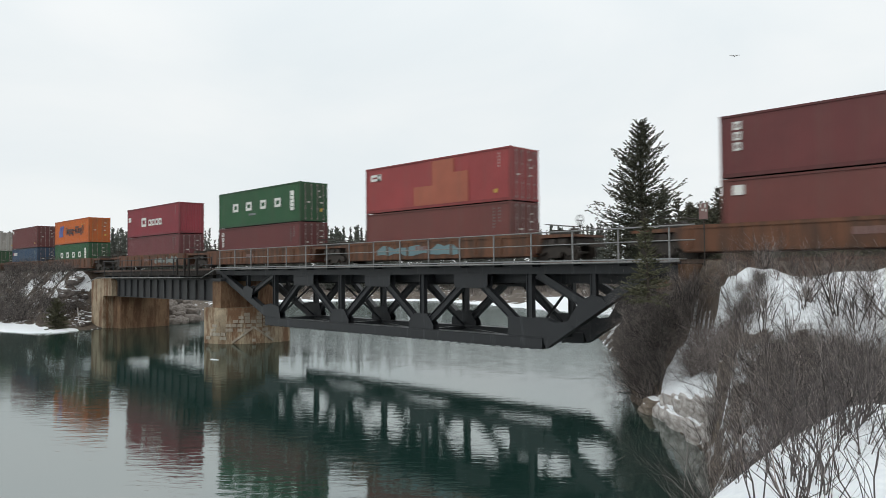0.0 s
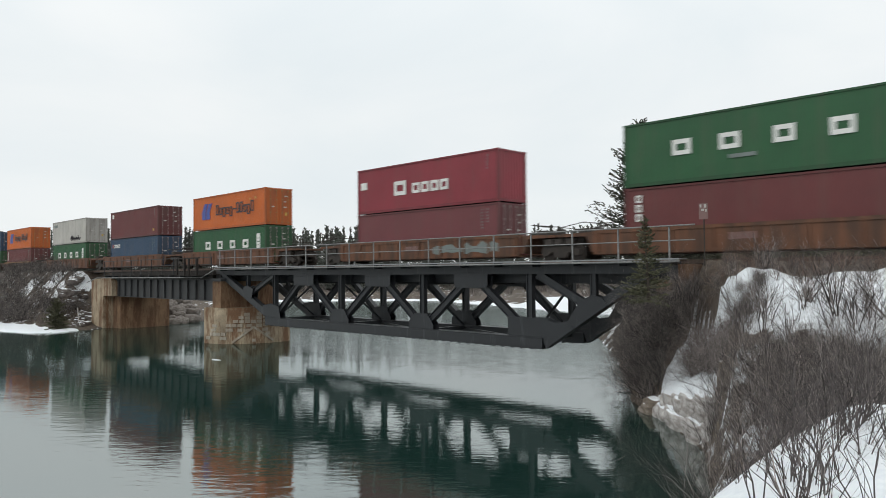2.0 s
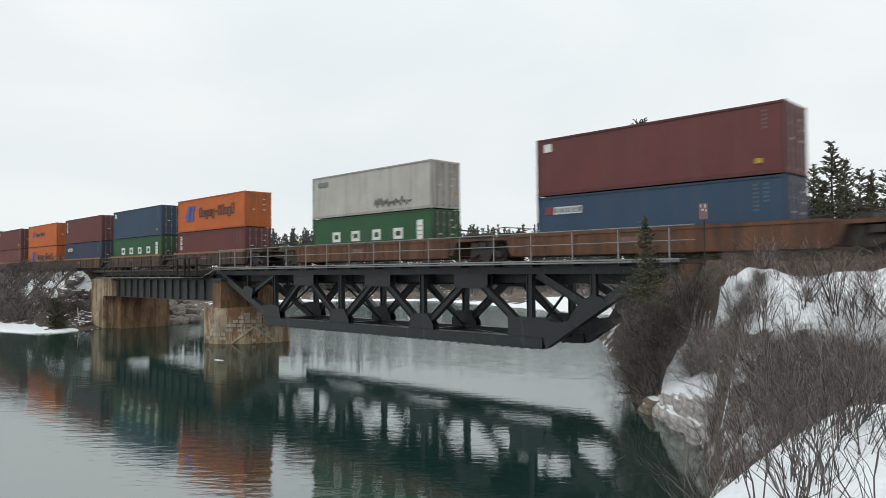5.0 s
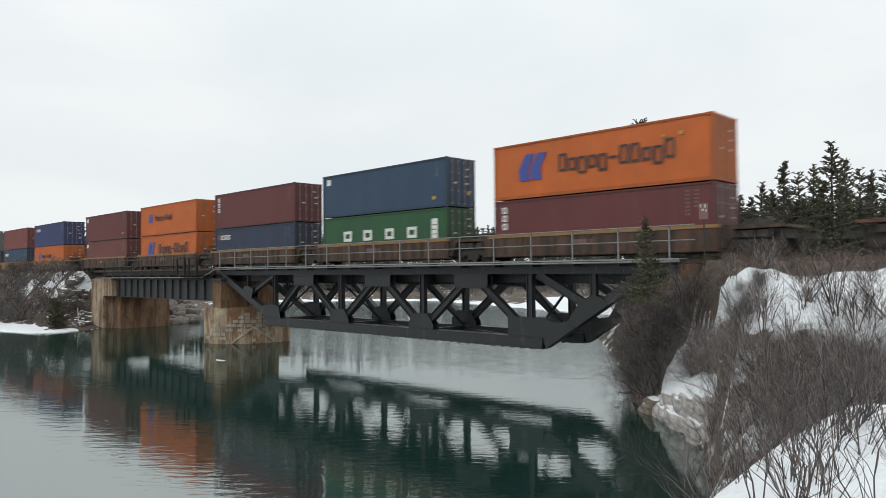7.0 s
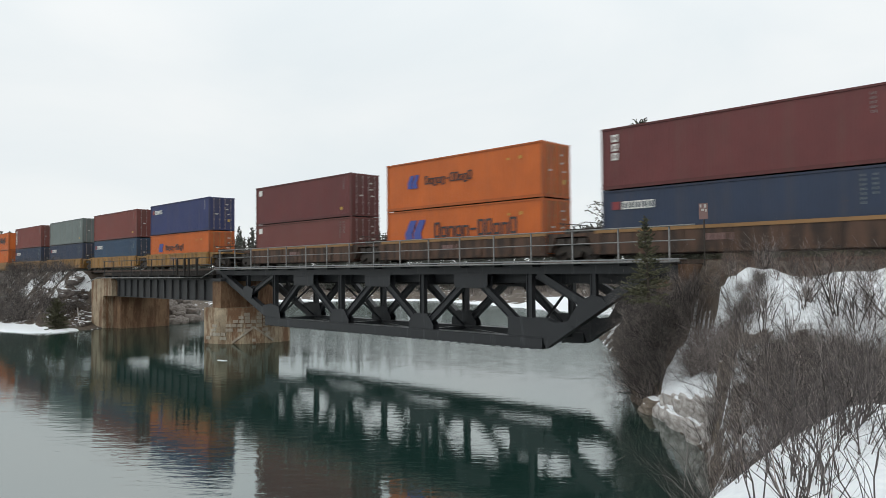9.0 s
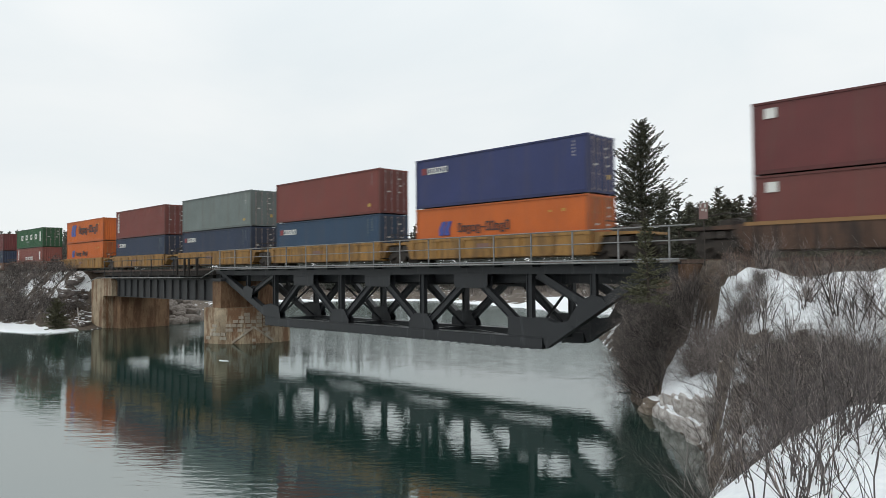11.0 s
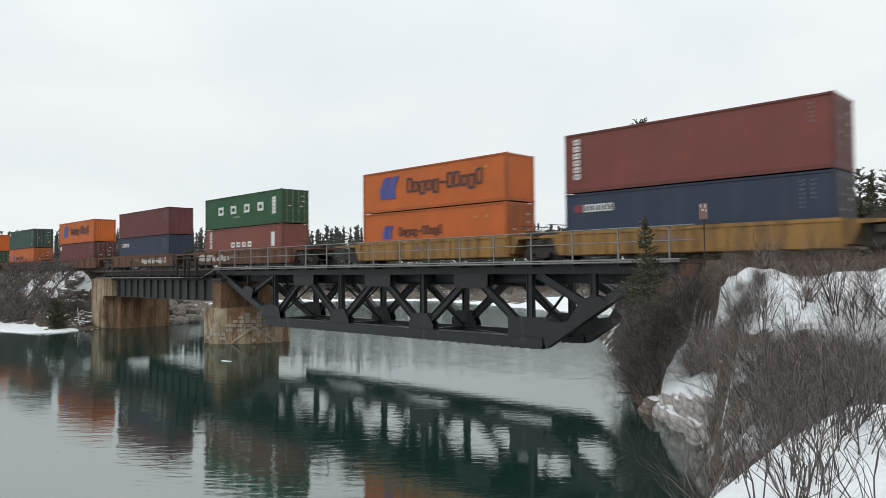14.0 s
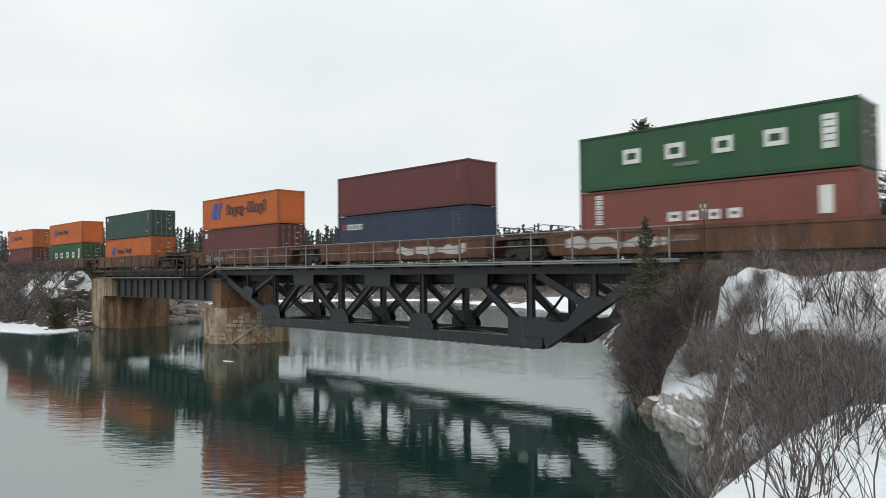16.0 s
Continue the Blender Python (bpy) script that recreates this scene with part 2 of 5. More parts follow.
def ground_height(X, Y):
    d = river_distance(X, Y)
    east = X > -40
    bank = np.where(east, 3.6, 1.1) + 0.012 * np.clip(d - 20, 0, 300)
    # the camera's knoll and the gully behind its crest
    crest = 3.97 + 0.6 * np.clip(X - 0.12 * np.clip(9.5 - Y, 0, 4) + 2.4, -3, 0.15) + 0.02 * np.clip(X, 0, 30)
    crest = crest + np.interp(X, [-4.2, -3.45, -3.2, -3.0, -2.7, -2.44, -2.2, -1.4, -0.8], [-0.12, -0.08, 0.07, 0.13, 0.165, 0.09, -0.02, -0.02, 0.0])
    behind = Y - (10.4 + 0.95 * np.clip(X + 2.4, -4, 2.0))
    knoll = crest - 0.62 * np.clip(behind, 0, 50) - 0.05 * np.clip(behind, 0, 1) ** 2
    shelf = 0.9 + 1.0 * step(12.5, 17.0, Y) + 2.1 * step(17.5, 20.6, Y) + 0.6 * step(-2, 8, X)
    bank = np.where(east & (Y < 24), np.maximum(knoll, shelf), bank)
    rail = 6.0 - 0.55 * np.clip(np.abs(Y - 30.3) - 2.6, 0, 40)
    rail = np.where(east & (Y < 30.3), 5.95 - 0.15 * np.clip(28.6 - Y, 0, 2.6) - 0.22 * np.clip(26.0 - Y, 0, 40), rail)
    rail = np.where(east & (Y < 20.6), -9, rail)
    rail = np.where(X < -40, 6.0 - 1.15 * np.clip(np.abs(Y - 30.3) - 2.6, 0, 40), rail)
    rail = np.where((X < -13.2) & (X > -81), -9 + 14.0 * step(-18, -13.2, X) * (X > -40), rail)
    top = np.maximum(bank, rail)
    steep = np.where(east, np.where(Y < 12, 1.6, np.where(Y < 40, 2.6, 5.0)), np.where(Y > 36, 9.0, 8.5))
    u = np.clip(d / steep, 0, 1)
    rise = np.where(d > 0, np.where(east, 0.55 * step(0, 0.35, u) + 0.45 * u, np.where(Y > 36, 0.10 * step(0, 0.2, u) + 0.9 * step(0.2, 1.0, u), 0.05 * step(0, 0.1, u) + 0.95 * step(0.42, 1.0, u))), 0)
    h = top * np.minimum(rise, 1.0) + np.where(d > 0, 0.10, 0)
    lumps = 0.10 * wavy(X, Y, 1.3, 3) * step(0, 1.5, d) + 0.05 * wavy(X, Y, 4.0, 4) * step(0, 0.8, d)
    crags = np.where(east & (Y > 12), 0.28 * np.abs(wavy(X, Y, 2.6, 7)) * (1 - step(2.2, 4.0, d)) * step(0, 0.6, d), 0)
    h = h + lumps * np.where(np.abs(Y - 30.3) < 3.2, 0.25, 1.0) + crags
    # the snow bank that lies on the rock ledge
    on, s = drift_mask(X, Y, d)
    h = h * (1 - on) + np.minimum(h, 0.75 + 0.75 * s + (0.5 + 0.3 * s) * d + 0.05 * wavy(X, Y, 2.2, 8)) * on
    h = np.where(d < 0, np.maximum(-3.0, d * 0.8) - 0.05, h)
    return h, d


def spaced(spans):
    out = []
    for a, b, s in spans:
        out.extend(np.arange(a, b, s))
    return np.array(out + [spans[-1][1]])


gx = spaced([(-2600, -400, 200), (-400, -160, 12), (-160, -70, 1.2), (-70, -22, 1.5), (-22, 6, 0.28), (6, 40, 2), (40, 400, 30), (400, 2600, 200)])
gy = spaced([(-2600, -200, 200), (-200, 0, 10), (0, 32, 0.28), (32, 60, 1.0), (60, 130, 2.0), (130, 400, 15), (400, 2600, 200)])
GX, GY = np.meshgrid(gx, gy)
GH, GD = ground_height(GX, GY)
nx, ny = len(gx), len(gy)
gm = bpy.data.meshes.new("ground")
gm.from_pydata(np.stack([GX, GY, GH], -1).reshape(-1, 3).tolist(), [],
               [(j * nx + i, j * nx + i + 1, (j + 1) * nx + i + 1, (j + 1) * nx + i) for j in range(ny - 1) for i in range(nx - 1)])
gm.update()
gm.shade_smooth()


def ground_material():
    m, t, b = node_material("snowy_ground")
    a = t.nodes.new("ShaderNodeAttribute")
    a.attribute_name = "snow"
    n = noise_node(t, 0.9, 8, 0.65)
    s = t.nodes.new("ShaderNodeMath")
    s.operation = "ADD"
    t.links.new(a.outputs["Fac"], s.inputs[0])
    t.links.new(n.outputs["Fac"], s.inputs[1])
    k = ramp_node(t, s.outputs[0], [(0.92, (0, 0, 0)), (1.0, (1, 1, 1))]).outputs["Color"]
    soil = noise_node(t, 3.0, 8, 0.7)
    dirt = ramp_node(t, soil.outputs["Fac"], [(0.3, (0.035, 0.026, 0.02)), (0.55, (0.10, 0.075, 0.055)), (0.75, (0.17, 0.135, 0.10))]).outputs["Color"]
    fine = noise_node(t, 12.0, 6)
    snow = ramp_node(t, fine.outputs["Fac"], [(0.3, (0.74, 0.77, 0.80)), (0.7, (0.86, 0.88, 0.89))]).outputs["Color"]
    t.links.new(mix_node(t, k, dirt, snow), b.inputs["Base Color"])
    b.inputs["Roughness"].default_value = 0.85
    bump_node(t, b, soil.outputs["Fac"], 0.5, 0.12)
    return m


def snow_cover(X, Y, d, h):
    s = np.full(X.shape, 0.34)
    east = X > -40
    behind = Y - (10.4 + 0.95 * np.clip(X + 2.4, -4, 2.0))
    s = np.where(east & (Y < 27.0) & (d > 0.4), np.where(d < 2.5, 0.42, 0.45), s)
    s = np.where(east & (Y > 20.0) & (Y < 26.2) & (X + 0.45 * wavy(X, Y, 1.6, 12) > -8.9 - 0.45 * (Y - 19.2)) & (d > 1.2), 0.55 + 0.4 * step(20.2, 21.3, Y), s)
    s = np.where(east & (Y > 20.5) & (Y < 27) & (h < 3.95), 0.33, s)
    s = np.where(east & (Y < 14) & (behind < 0.6), 0.95, s)
    s = np.where((np.abs(Y - 30.3) < 4.0) & ~(east & (Y < 26.2)), 0.02, s)
    s = np.where(east & (Y > 48) & (d > 0.8), 0.6, s)
    s = np.where((~east) & (Y < 29), 0.36, s)
    for sx, sy, size, amount, above in ((-86.6, 28.3, 1.5, 0.95, 4.9), (-84.9, 28.3, 0.5, 0.95, 5.0), (-91.5, 26.9, 1.8, 0.85, 4.3), (-88.3, 26.2, 0.9, 0.62, 3.0), (-99.0, 25.5, 2.5, 0.7, 3.0)):
        s = np.where((np.hypot(X - sx, (Y - sy) * 1.6) < size) & (h > above), amount, s)
    s = np.where((X > -91) & (X < -77) & (Y > 34) & (Y < 43), 0.1, s)
    s = np.where((~east) & (d > 0) & (d < np.where(Y < 23.5, 4.6, 2.6)) & (Y < 25), 0.95, s)
    s = np.where((Y > 60) & (d > 0) & (d < np.where(X > -72, 13.0, 2.4)), 0.95, s)
    on, _ = drift_mask(X, Y, d)
    s = np.where((on > 0.4) & (d > 0.22), 0.95, s)
    return s


att = gm.attributes.new("snow", "FLOAT", "POINT")
att.data.foreach_set("value", snow_cover(GX, GY, GD, GH).reshape(-1).astype(np.float32))
gm.materials.append(ground_material())
tagged(new("ground", gm), "snow-patched river bank of brown earth and dead grass", "ground", kind="structure")


def water_material():
    """Deep green water: calm reaches, fine ripples, and a wind-ruffled reach beyond the bridge."""
    m, t, b = node_material("river_water")
    t.nodes.remove(b)
    body = t.nodes.new("ShaderNodeBsdfDiffuse")
    body.inputs["Color"].default_value = (0.010, 0.032, 0.026, 1)
    b = t.nodes.new("ShaderNodeBsdfGlossy")
    b.inputs["Color"].default_value = (0.97, 0.99, 0.98, 1)
    facing = t.nodes.new("ShaderNodeLayerWeight")
    facing.inputs["Blend"].default_value = 0.5
    share = ramp_node(t, facing.outputs["Facing"], [(0.0, (0.03,) * 3), (0.4, (0.08,) * 3), (0.62, (0.30,) * 3), (0.72, (0.41,) * 3), (0.9, (0.47,) * 3), (1.0, (0.75,) * 3)])
    both = t.nodes.new("ShaderNodeMixShader")
    t.links.new(share.outputs["Color"], both.inputs["Fac"])
    t.links.new(body.outputs[0], both.inputs[1])
    t.links.new(b.outputs[0], both.inputs[2])
    t.links.new(both.outputs[0], t.nodes["Material Output"].inputs["Surface"])
    calm = noise_node(t, 0.045, 3, 0.5)
    small = noise_node(t, 1.7, 4, 0.55)
    crests = small.inputs["Vector"].links[0].from_node
    crests.vector_type = "TEXTURE"
    crests.inputs["Rotation"].default_value = (0, 0, radians(45))
    crests.inputs["Scale"].default_value = (1.7, 0.6, 1)
    wide = noise_node(t, 0.55, 3, 0.5)
    k = ramp_node(t, calm.outputs["Fac"], [(0.35, (0.3, 0.3, 0.3)), (0.65, (0.85, 0.85, 0.85))]).outputs["Color"]
    co = t.nodes.new("ShaderNodeTexCoord")
    xyz = t.nodes.new("ShaderNodeSeparateXYZ")
    t.links.new(co.outputs["Object"], xyz.inputs[0])
    edge = t.nodes.new("ShaderNodeMath")
    edge.operation = "MULTIPLY_ADD"
    edge.inputs[1].default_value = 9.0
    t.links.new(noise_node(t, 0.09, 3, 0.6).outputs["Fac"], edge.inputs[0])
    t.links.new(xyz.outputs["Y"], edge.inputs[2])
    wind = t.nodes.new("ShaderNodeMapRange")
    wind.interpolation_type = "SMOOTHSTEP"
    for socket, v in (("From Min", 31.0), ("From Max", 39.0), ("To Min", 0.0), ("To Max", 1.0)):
        wind.inputs[socket].default_value = v
    t.links.new(edge.outputs[0], wind.inputs["Value"])
    h = mix_node(t, 0.5, small.outputs["Fac"], wide.outputs["Fac"])
    h = mix_node(t, 1.0, h, mix_node(t, wind.outputs[0], k, (2.2, 2.2, 2.2)), "MULTIPLY")
    gloss = t.nodes.new("ShaderNodeMapRange")
    for socket, v in (("To Min", 0.03), ("To Max", 0.14)):
        gloss.inputs[socket].default_value = v
    t.links.new(wind.outputs[0], gloss.inputs["Value"])
    t.links.new(gloss.outputs[0], b.inputs["Roughness"])
    bump_node(t, b, h, 0.34, 0.06)
    return m


wb = Builder()
wb.add([(-420, -420, 0), (420, -420, 0), (420, 420, 0), (-420, 420, 0)], [(0, 1, 2, 3)])
tagged(new("water", wb.mesh("water", water_material())), "calm dark green river water with light ripples", "water", kind="structure")


# ---- bridge ----
TRACK_Y, RAIL_Z = 30.26, 6.2
NEAR_Y, FAR_Y = 28.45, 32.07
CHORD_TOP, CHORD_BASE = 5.62, 2.18      # centre lines of the chords
NODES = [-53.8 + 3.94 * i + (0.2 if 3 < i < 9 else 0.0) for i in range(11)]


def lattice_member(name, p, q, w, h, parent, web=0.55):
    """A riveted box of two channels with a recessed web."""
    b = Builder()
    p, q = Vector(p), Vector(q)
    d = (q - p).normalized()
    n = d.cross(Vector((0, 1, 0))).normalized()
    for s in (-1, 1):
        o = n * (s * (w / 2 - 0.02))
        b.beam(p + o, q + o, h, 0.04, n)
    b.beam(p, q, h * web, w - 0.07, n)
    count = max(3, int((q - p).length / 0.28))
    for i in range(count):
        c = p + d * ((i + 0.5) * (q - p).length / count)
        for s in (-1, 1):
            o = n * (s * (w / 2 - 0.065))
            b.box(c.x + o.x - 0.02, c.x + o.x + 0.02, c.y - h * web / 2 - 0.018, c.y - h * web / 2, c.z + o.z - 0.02, c.z + o.z + 0.02)
    return part(name, b, BRIDGE_PAINT, parent)


def rivet_plate(b, outline, y, thick):
    b.prism(outline, y - thick, y)
    xs, zs = [p[0] for p in outline], [p[1] for p in outline]
    x = min(xs) + 0.14
    while x < max(xs) - 0.1:
        for z in (min(zs) + 0.1, max(zs) - 0.1):
            b.box(x - 0.02, x + 0.02, y - thick - 0.018, y - thick, z - 0.02, z + 0.02)
        x += 0.24


def build_truss(bridge):
    for y in (NEAR_Y, FAR_Y):
        sgn = -1 if y == NEAR_Y else 1
        top = Builder()
        top.box(-54.1, -14.1, y - 0.17, y + 0.17, 5.63, 6.1)
        top.box(-54.1, -14.1, y - 0.21, y + 0.21, 6.1, 6.13)
        top.box(-54.1, -14.1, y - 0.21, y + 0.21, 5.60, 5.63)
        x = -53.9
        while x < -14.3:
            for z in (5.70, 6.02):
                top.box(x - 0.018, x + 0.018, y + sgn * 0.17 - 0.018, y + sgn * 0.17 + 0.018, z - 0.018, z + 0.018)
            x += 0.3
        part("top_chord", top, BRIDGE_PAINT, bridge)
        low = Builder()
        low.box(-46.9, -21.2, y - 0.30, y - 0.26, 1.92, 2.42)
        low.box(-46.9, -21.2, y + 0.26, y + 0.30, 1.92, 2.42)
        low.box(-46.9, -21.2, y - 0.32, y + 0.32, 1.89, 1.92)
        low.box(-46.9, -21.2, y - 0.32, y + 0.32, 2.42, 2.45)
        low.box(-21.24, -21.2, y - 0.26, y + 0.26, 1.92, 2.42)
        x = -46.7
        while x < -21.5:
            low.box(x - 0.05, x + 0.05, y - 0.32, y + 0.32, 1.84, 1.89)
            x += 0.62
        part("bottom_chord", low, BRIDGE_PAINT, bridge)
        n = NODES
        lattice_member("end_post", (n[0] + 0.1, y, 5.62), (n[2] - 0.3, y, 2.4), 0.5, 0.42, bridge, 0.96)
        lattice_member("end_post", (-15.6, y, 5.6), (-21.15, y, 2.12), 0.44, 0.42, bridge, 0.96)
        for a, c in ((2, 3), (4, 3), (4, 5), (6, 5), (6, 7), (8, 7)):
            lattice_member("diagonal", (n[a], y, 2.5), (n[c], y, 5.6), 0.38, 0.34, bridge)
        lattice_member("sub_diagonal", (n[1], y, 4.0), (n[2] - 0.15, y, 5.6), 0.34, 0.3, bridge)
        lattice_member("sub_diagonal", (-18.9, y, 4.2), (-21.6, y, 5.6), 0.40, 0.3, bridge)
        for i in (2, 4, 6, 8):
            lattice_member("vertical", (n[i], y, 2.3), (n[i], y, 5.62), 0.34, 0.3, bridge)
        for i in (1, 9):
            lattice_member("vertical", (n[i], y, 3.95), (n[i], y, 5.62), 0.30, 0.26, bridge)
        for i in (3, 5, 7):
            g = Builder()
            o = [(n[i] - 1.22, 5.6), (n[i] + 1.22, 5.6), (n[i] + 1.22, 4.98), (n[i] + 1.12, 4.86), (n[i] - 1.12, 4.86), (n[i] - 1.22, 4.98)]
            rivet_plate(g, o[::-1], y - 0.19, 0.025)
            g.prism(o, y + 0.19, y + 0.215)
            part("gusset_plate", g, BRIDGE_PAINT, bridge)
        for i in (2, 4, 6, 8):
            g = Builder()
            l = -1.02
            r = 1.02
            o = [(n[i] + l, 2.45), (n[i] + r, 2.45), (n[i] + r, 2.7 if i != 8 else 3.3), (n[i] + 0.55, 3.35), (n[i] - 0.55, 3.35), (n[i] + l, 2.85)]
            if i == 2:
                o = [(n[i] - 0.9, 2.45), (n[i] + 1.0, 2.45), (n[i] + 0.75, 3.3), (n[i] - 0.35, 3.5), (n[i] - 1.5, 3.3)]
            if i == 8:
                o = [(-23.4, 2.45), (-21.36, 2.45), (-21.0, 2.1), (-20.8, 2.08), (-19.38, 2.97), (-19.62, 3.34), (-20.5, 3.22), (-21.1, 3.42), (-23.4, 3.42)]
            rivet_plate(g, o[::-1], y - 0.21, 0.025)
            g.prism(o, y + 0.21, y + 0.235)
            part("gusset_plate", g, BRIDGE_PAINT, bridge)
        for i in (1, 9):
            g = Builder()
            k = 1 if i == 9 else -1
            o = [(n[i] - k * 0.9, 3.75), (n[i] + k * 0.35, 4.2), (n[i] + k * 0.3, 4.7), (n[i] - k * 0.35, 4.8), (n[i] - k * 1.15, 4.5)][::k]
            if i == 9:
                o = [(-19.3, 3.02), (-17.5, 4.15), (-17.78, 4.5), (-18.3, 4.62), (-19.0, 4.32), (-19.72, 3.28)]
            rivet_plate(g, o[::-1], y - 0.235, 0.025)
            g.prism(o, y + 0.235, y + 0.26)
            part("gusset_plate", g, BRIDGE_PAINT, bridge)
    # cross frames between the two trusses
    for i in (2, 3, 4, 5, 6, 7, 8):
        x = NODES[i]
        part("cross_beam", Builder().box(x - 0.16, x + 0.16, NEAR_Y + 0.26, FAR_Y - 0.26, 5.0, 5.88), BRIDGE_PAINT, bridge)
        if i % 2 == 0:
            part("cross_strut", Builder().box(x - 0.13, x + 0.13, NEAR_Y + 0.26, FAR_Y - 0.26, 2.2, 2.42), BRIDGE_PAINT, bridge)
            for a, c in ((2.5, 4.9), (4.9, 2.5)):
                part("sway_brace", Builder().beam((x, NEAR_Y + 0.25, a), (x + (0.03 if a < c else -0.03), FAR_Y - 0.25, c), 0.1, 0.1), BRIDGE_PAINT, bridge)
    for i in (2, 4, 6):
        for a, c in ((NEAR_Y + 0.2, FAR_Y - 0.2), (FAR_Y - 0.2, NEAR_Y + 0.2)):
            part("lateral_brace", Builder().beam((NODES[i], a, 2.15 if a < c else 2.27), (NODES[i + 2], c, 2.15 if a < c else 2.27), 0.12, 0.09), BRIDGE_PAINT, bridge)
    for y in (29.3, 31.2):
        b = Builder()
        b.along_x([(y - 0.14, 5.12), (y + 0.14, 5.12), (y + 0.14, 5.15), (y + 0.02, 5.15), (y + 0.02, 5.88), (y + 0.14, 5.88),
                   (y + 0.14, 5.91), (y - 0.14, 5.91), (y - 0.14, 5.88), (y - 0.02, 5.88), (y - 0.02, 5.15), (y - 0.14, 5.15)], -54.0, -14.2)
        part("stringer", b, BRIDGE_PAINT, bridge)


POST_X = [-52.94 + 2.425 * i for i in range(17)]


def build_walkway(bridge):
    y0, y1 = 27.6, 28.3
    deck = Builder()
    deck.box(-53.6, -13.7, y0, y1, 6.19, 6.24)
    fa = part("walkway_deck", deck, RAILING, bridge, "galvanized steel grating walkway")
    part("edge_angle", Builder().box(-53.6, -13.7, y0 - 0.03, y0, 6.18, 6.245), GALV, fa)
    for i, x in enumerate(POST_X):
        part("bracket", Builder().prism([(x - 0.04, 6.19), (x + 0.04, 6.19), (x + 0.04, 5.95), (x - 0.04, 5.95)][::-1], y0 + 0.05, y1), BRIDGE_PAINT, fa)
    rail = Builder()
    rail.tube((-53.1, y0 + 0.03, 7.6), (-13.0, y0 + 0.03, 7.6), 0.032)
    rl = part("handrail", rail, RAILING, bridge, "galvanized pipe handrail")
    part("mid_rail", Builder().tube((-53.1, y0 + 0.03, 6.98), (-13.0, y0 + 0.03, 6.98), 0.026), RAILING, rl)
    post = Builder().box(-0.035, 0.035, 0, 0.06, 6.1, 7.6).mesh("post", RAILING)
    for x in POST_X:
        part("post", post, GALV, rl, at=(x, y0 + 0.03, 0))


def build_conduit():
    c = thing("conduit_pipe", "grey steel conduit pipe running along the bridge walkway", "pipe")
    pts = [(-82.5, 27.4, 4.9), (-79.5, 27.4, 5.38), (-55.6, 27.4, 5.42), (-53.4, 27.45, 6.08), (-13.6, 27.45, 6.1)]
    part("pipe", Builder().path(pts, 0.045, 8), RAILING, c)


def build_girder_span():
    g = thing("girder_span", "short plate girder approach span of dark riveted steel", "bridge")
    for y, s in ((28.5, -1), (32.0, 1)):
        b = Builder()
        b.box(-77.0, -54.9, y - 0.02, y + 0.02, 3.5, 5.2)
        b.box(-77.0, -54.9, y - 0.2, y + 0.2, 5.2, 5.26)
        b.box(-77.0, -54.9, y - 0.2, y + 0.2, 3.44, 3.5)
        girder = part("girder", b, GIRDER_PAINT, g)
        me = Builder().box(-0.05, 0.05, min(0, s * 0.17), max(0, s * 0.17), 3.5, 5.2).mesh("stiffener", GIRDER_PAINT)
        for i in range(14):
            part("stiffener", me, GIRDER_PAINT, girder, at=(-76.0 + i * 1.58, y + s * 0.02, 0))
    # one solid dark block for the tie ends and the shadow among them
    part("deck_timbers_and_shade", Builder().box(-77.2, -54.9, 28.05, 32.5, 5.27, 5.92), TIMBER, g, "dark creosoted deck timbers and the shade between them")
    walkd = part("walkway_deck", Builder().box(-78.5, -54.2, 27.55, 28.3, 5.62, 5.70), TIMBER, g, "dark timber walkway")
    me = Builder().box(-0.06, 0.06, 0, 0.9, 5.44, 5.62).mesh("bracket", GIRDER_PAINT)
    for i in range(11):
        part("bracket", me, GIRDER_PAINT, walkd, at=(-77.6 + i * 2.2, 27.55, 0))
    rl = part("handrail", Builder().tube((-78.2, 27.6, 7.1), (-54.0, 27.6, 7.1), 0.03), GIRDER_PAINT, g, "thin dark pipe handrail")
    part("mid_rail", Builder().tube((-78.2, 27.6, 6.5), (-54.0, 27.6, 6.5), 0.025), GIRDER_PAINT, rl)
    post = Builder().box(-0.03, 0.03, 0, 0.06, 5.62, 7.1).mesh("post", GIRDER_PAINT)
    for i in range(11):
        part("post", post, GIRDER_PAINT, rl, at=(-77.9 + i * 2.36, 27.58, 0))
    cage = part("refuge_frame", Builder().box(-59.1, -55.1, 26.9, 27.0, 7.0, 7.1).box(-59.1, -55.1, 26.9, 27.0, 6.42, 6.52).box(-59.1, -55.1, 26.9, 28.2, 5.60, 5.68), TIMBER, g, "dark timber refuge platform rail")
    pm = Builder().box(-0.07, 0.07, -0.09, 0.05, 5.66, 7.0).mesh("post", TIMBER)
    part("transition_beam", Builder().box(-54.88, -54.12, 28.35, 32.1, 5.36, 6.12), GIRDER_PAINT, g)
    for x in (-58.9, -57.5, -56.7, -55.3):
        part("post", pm, TIMBER, cage, at=(x, 26.85, 0))


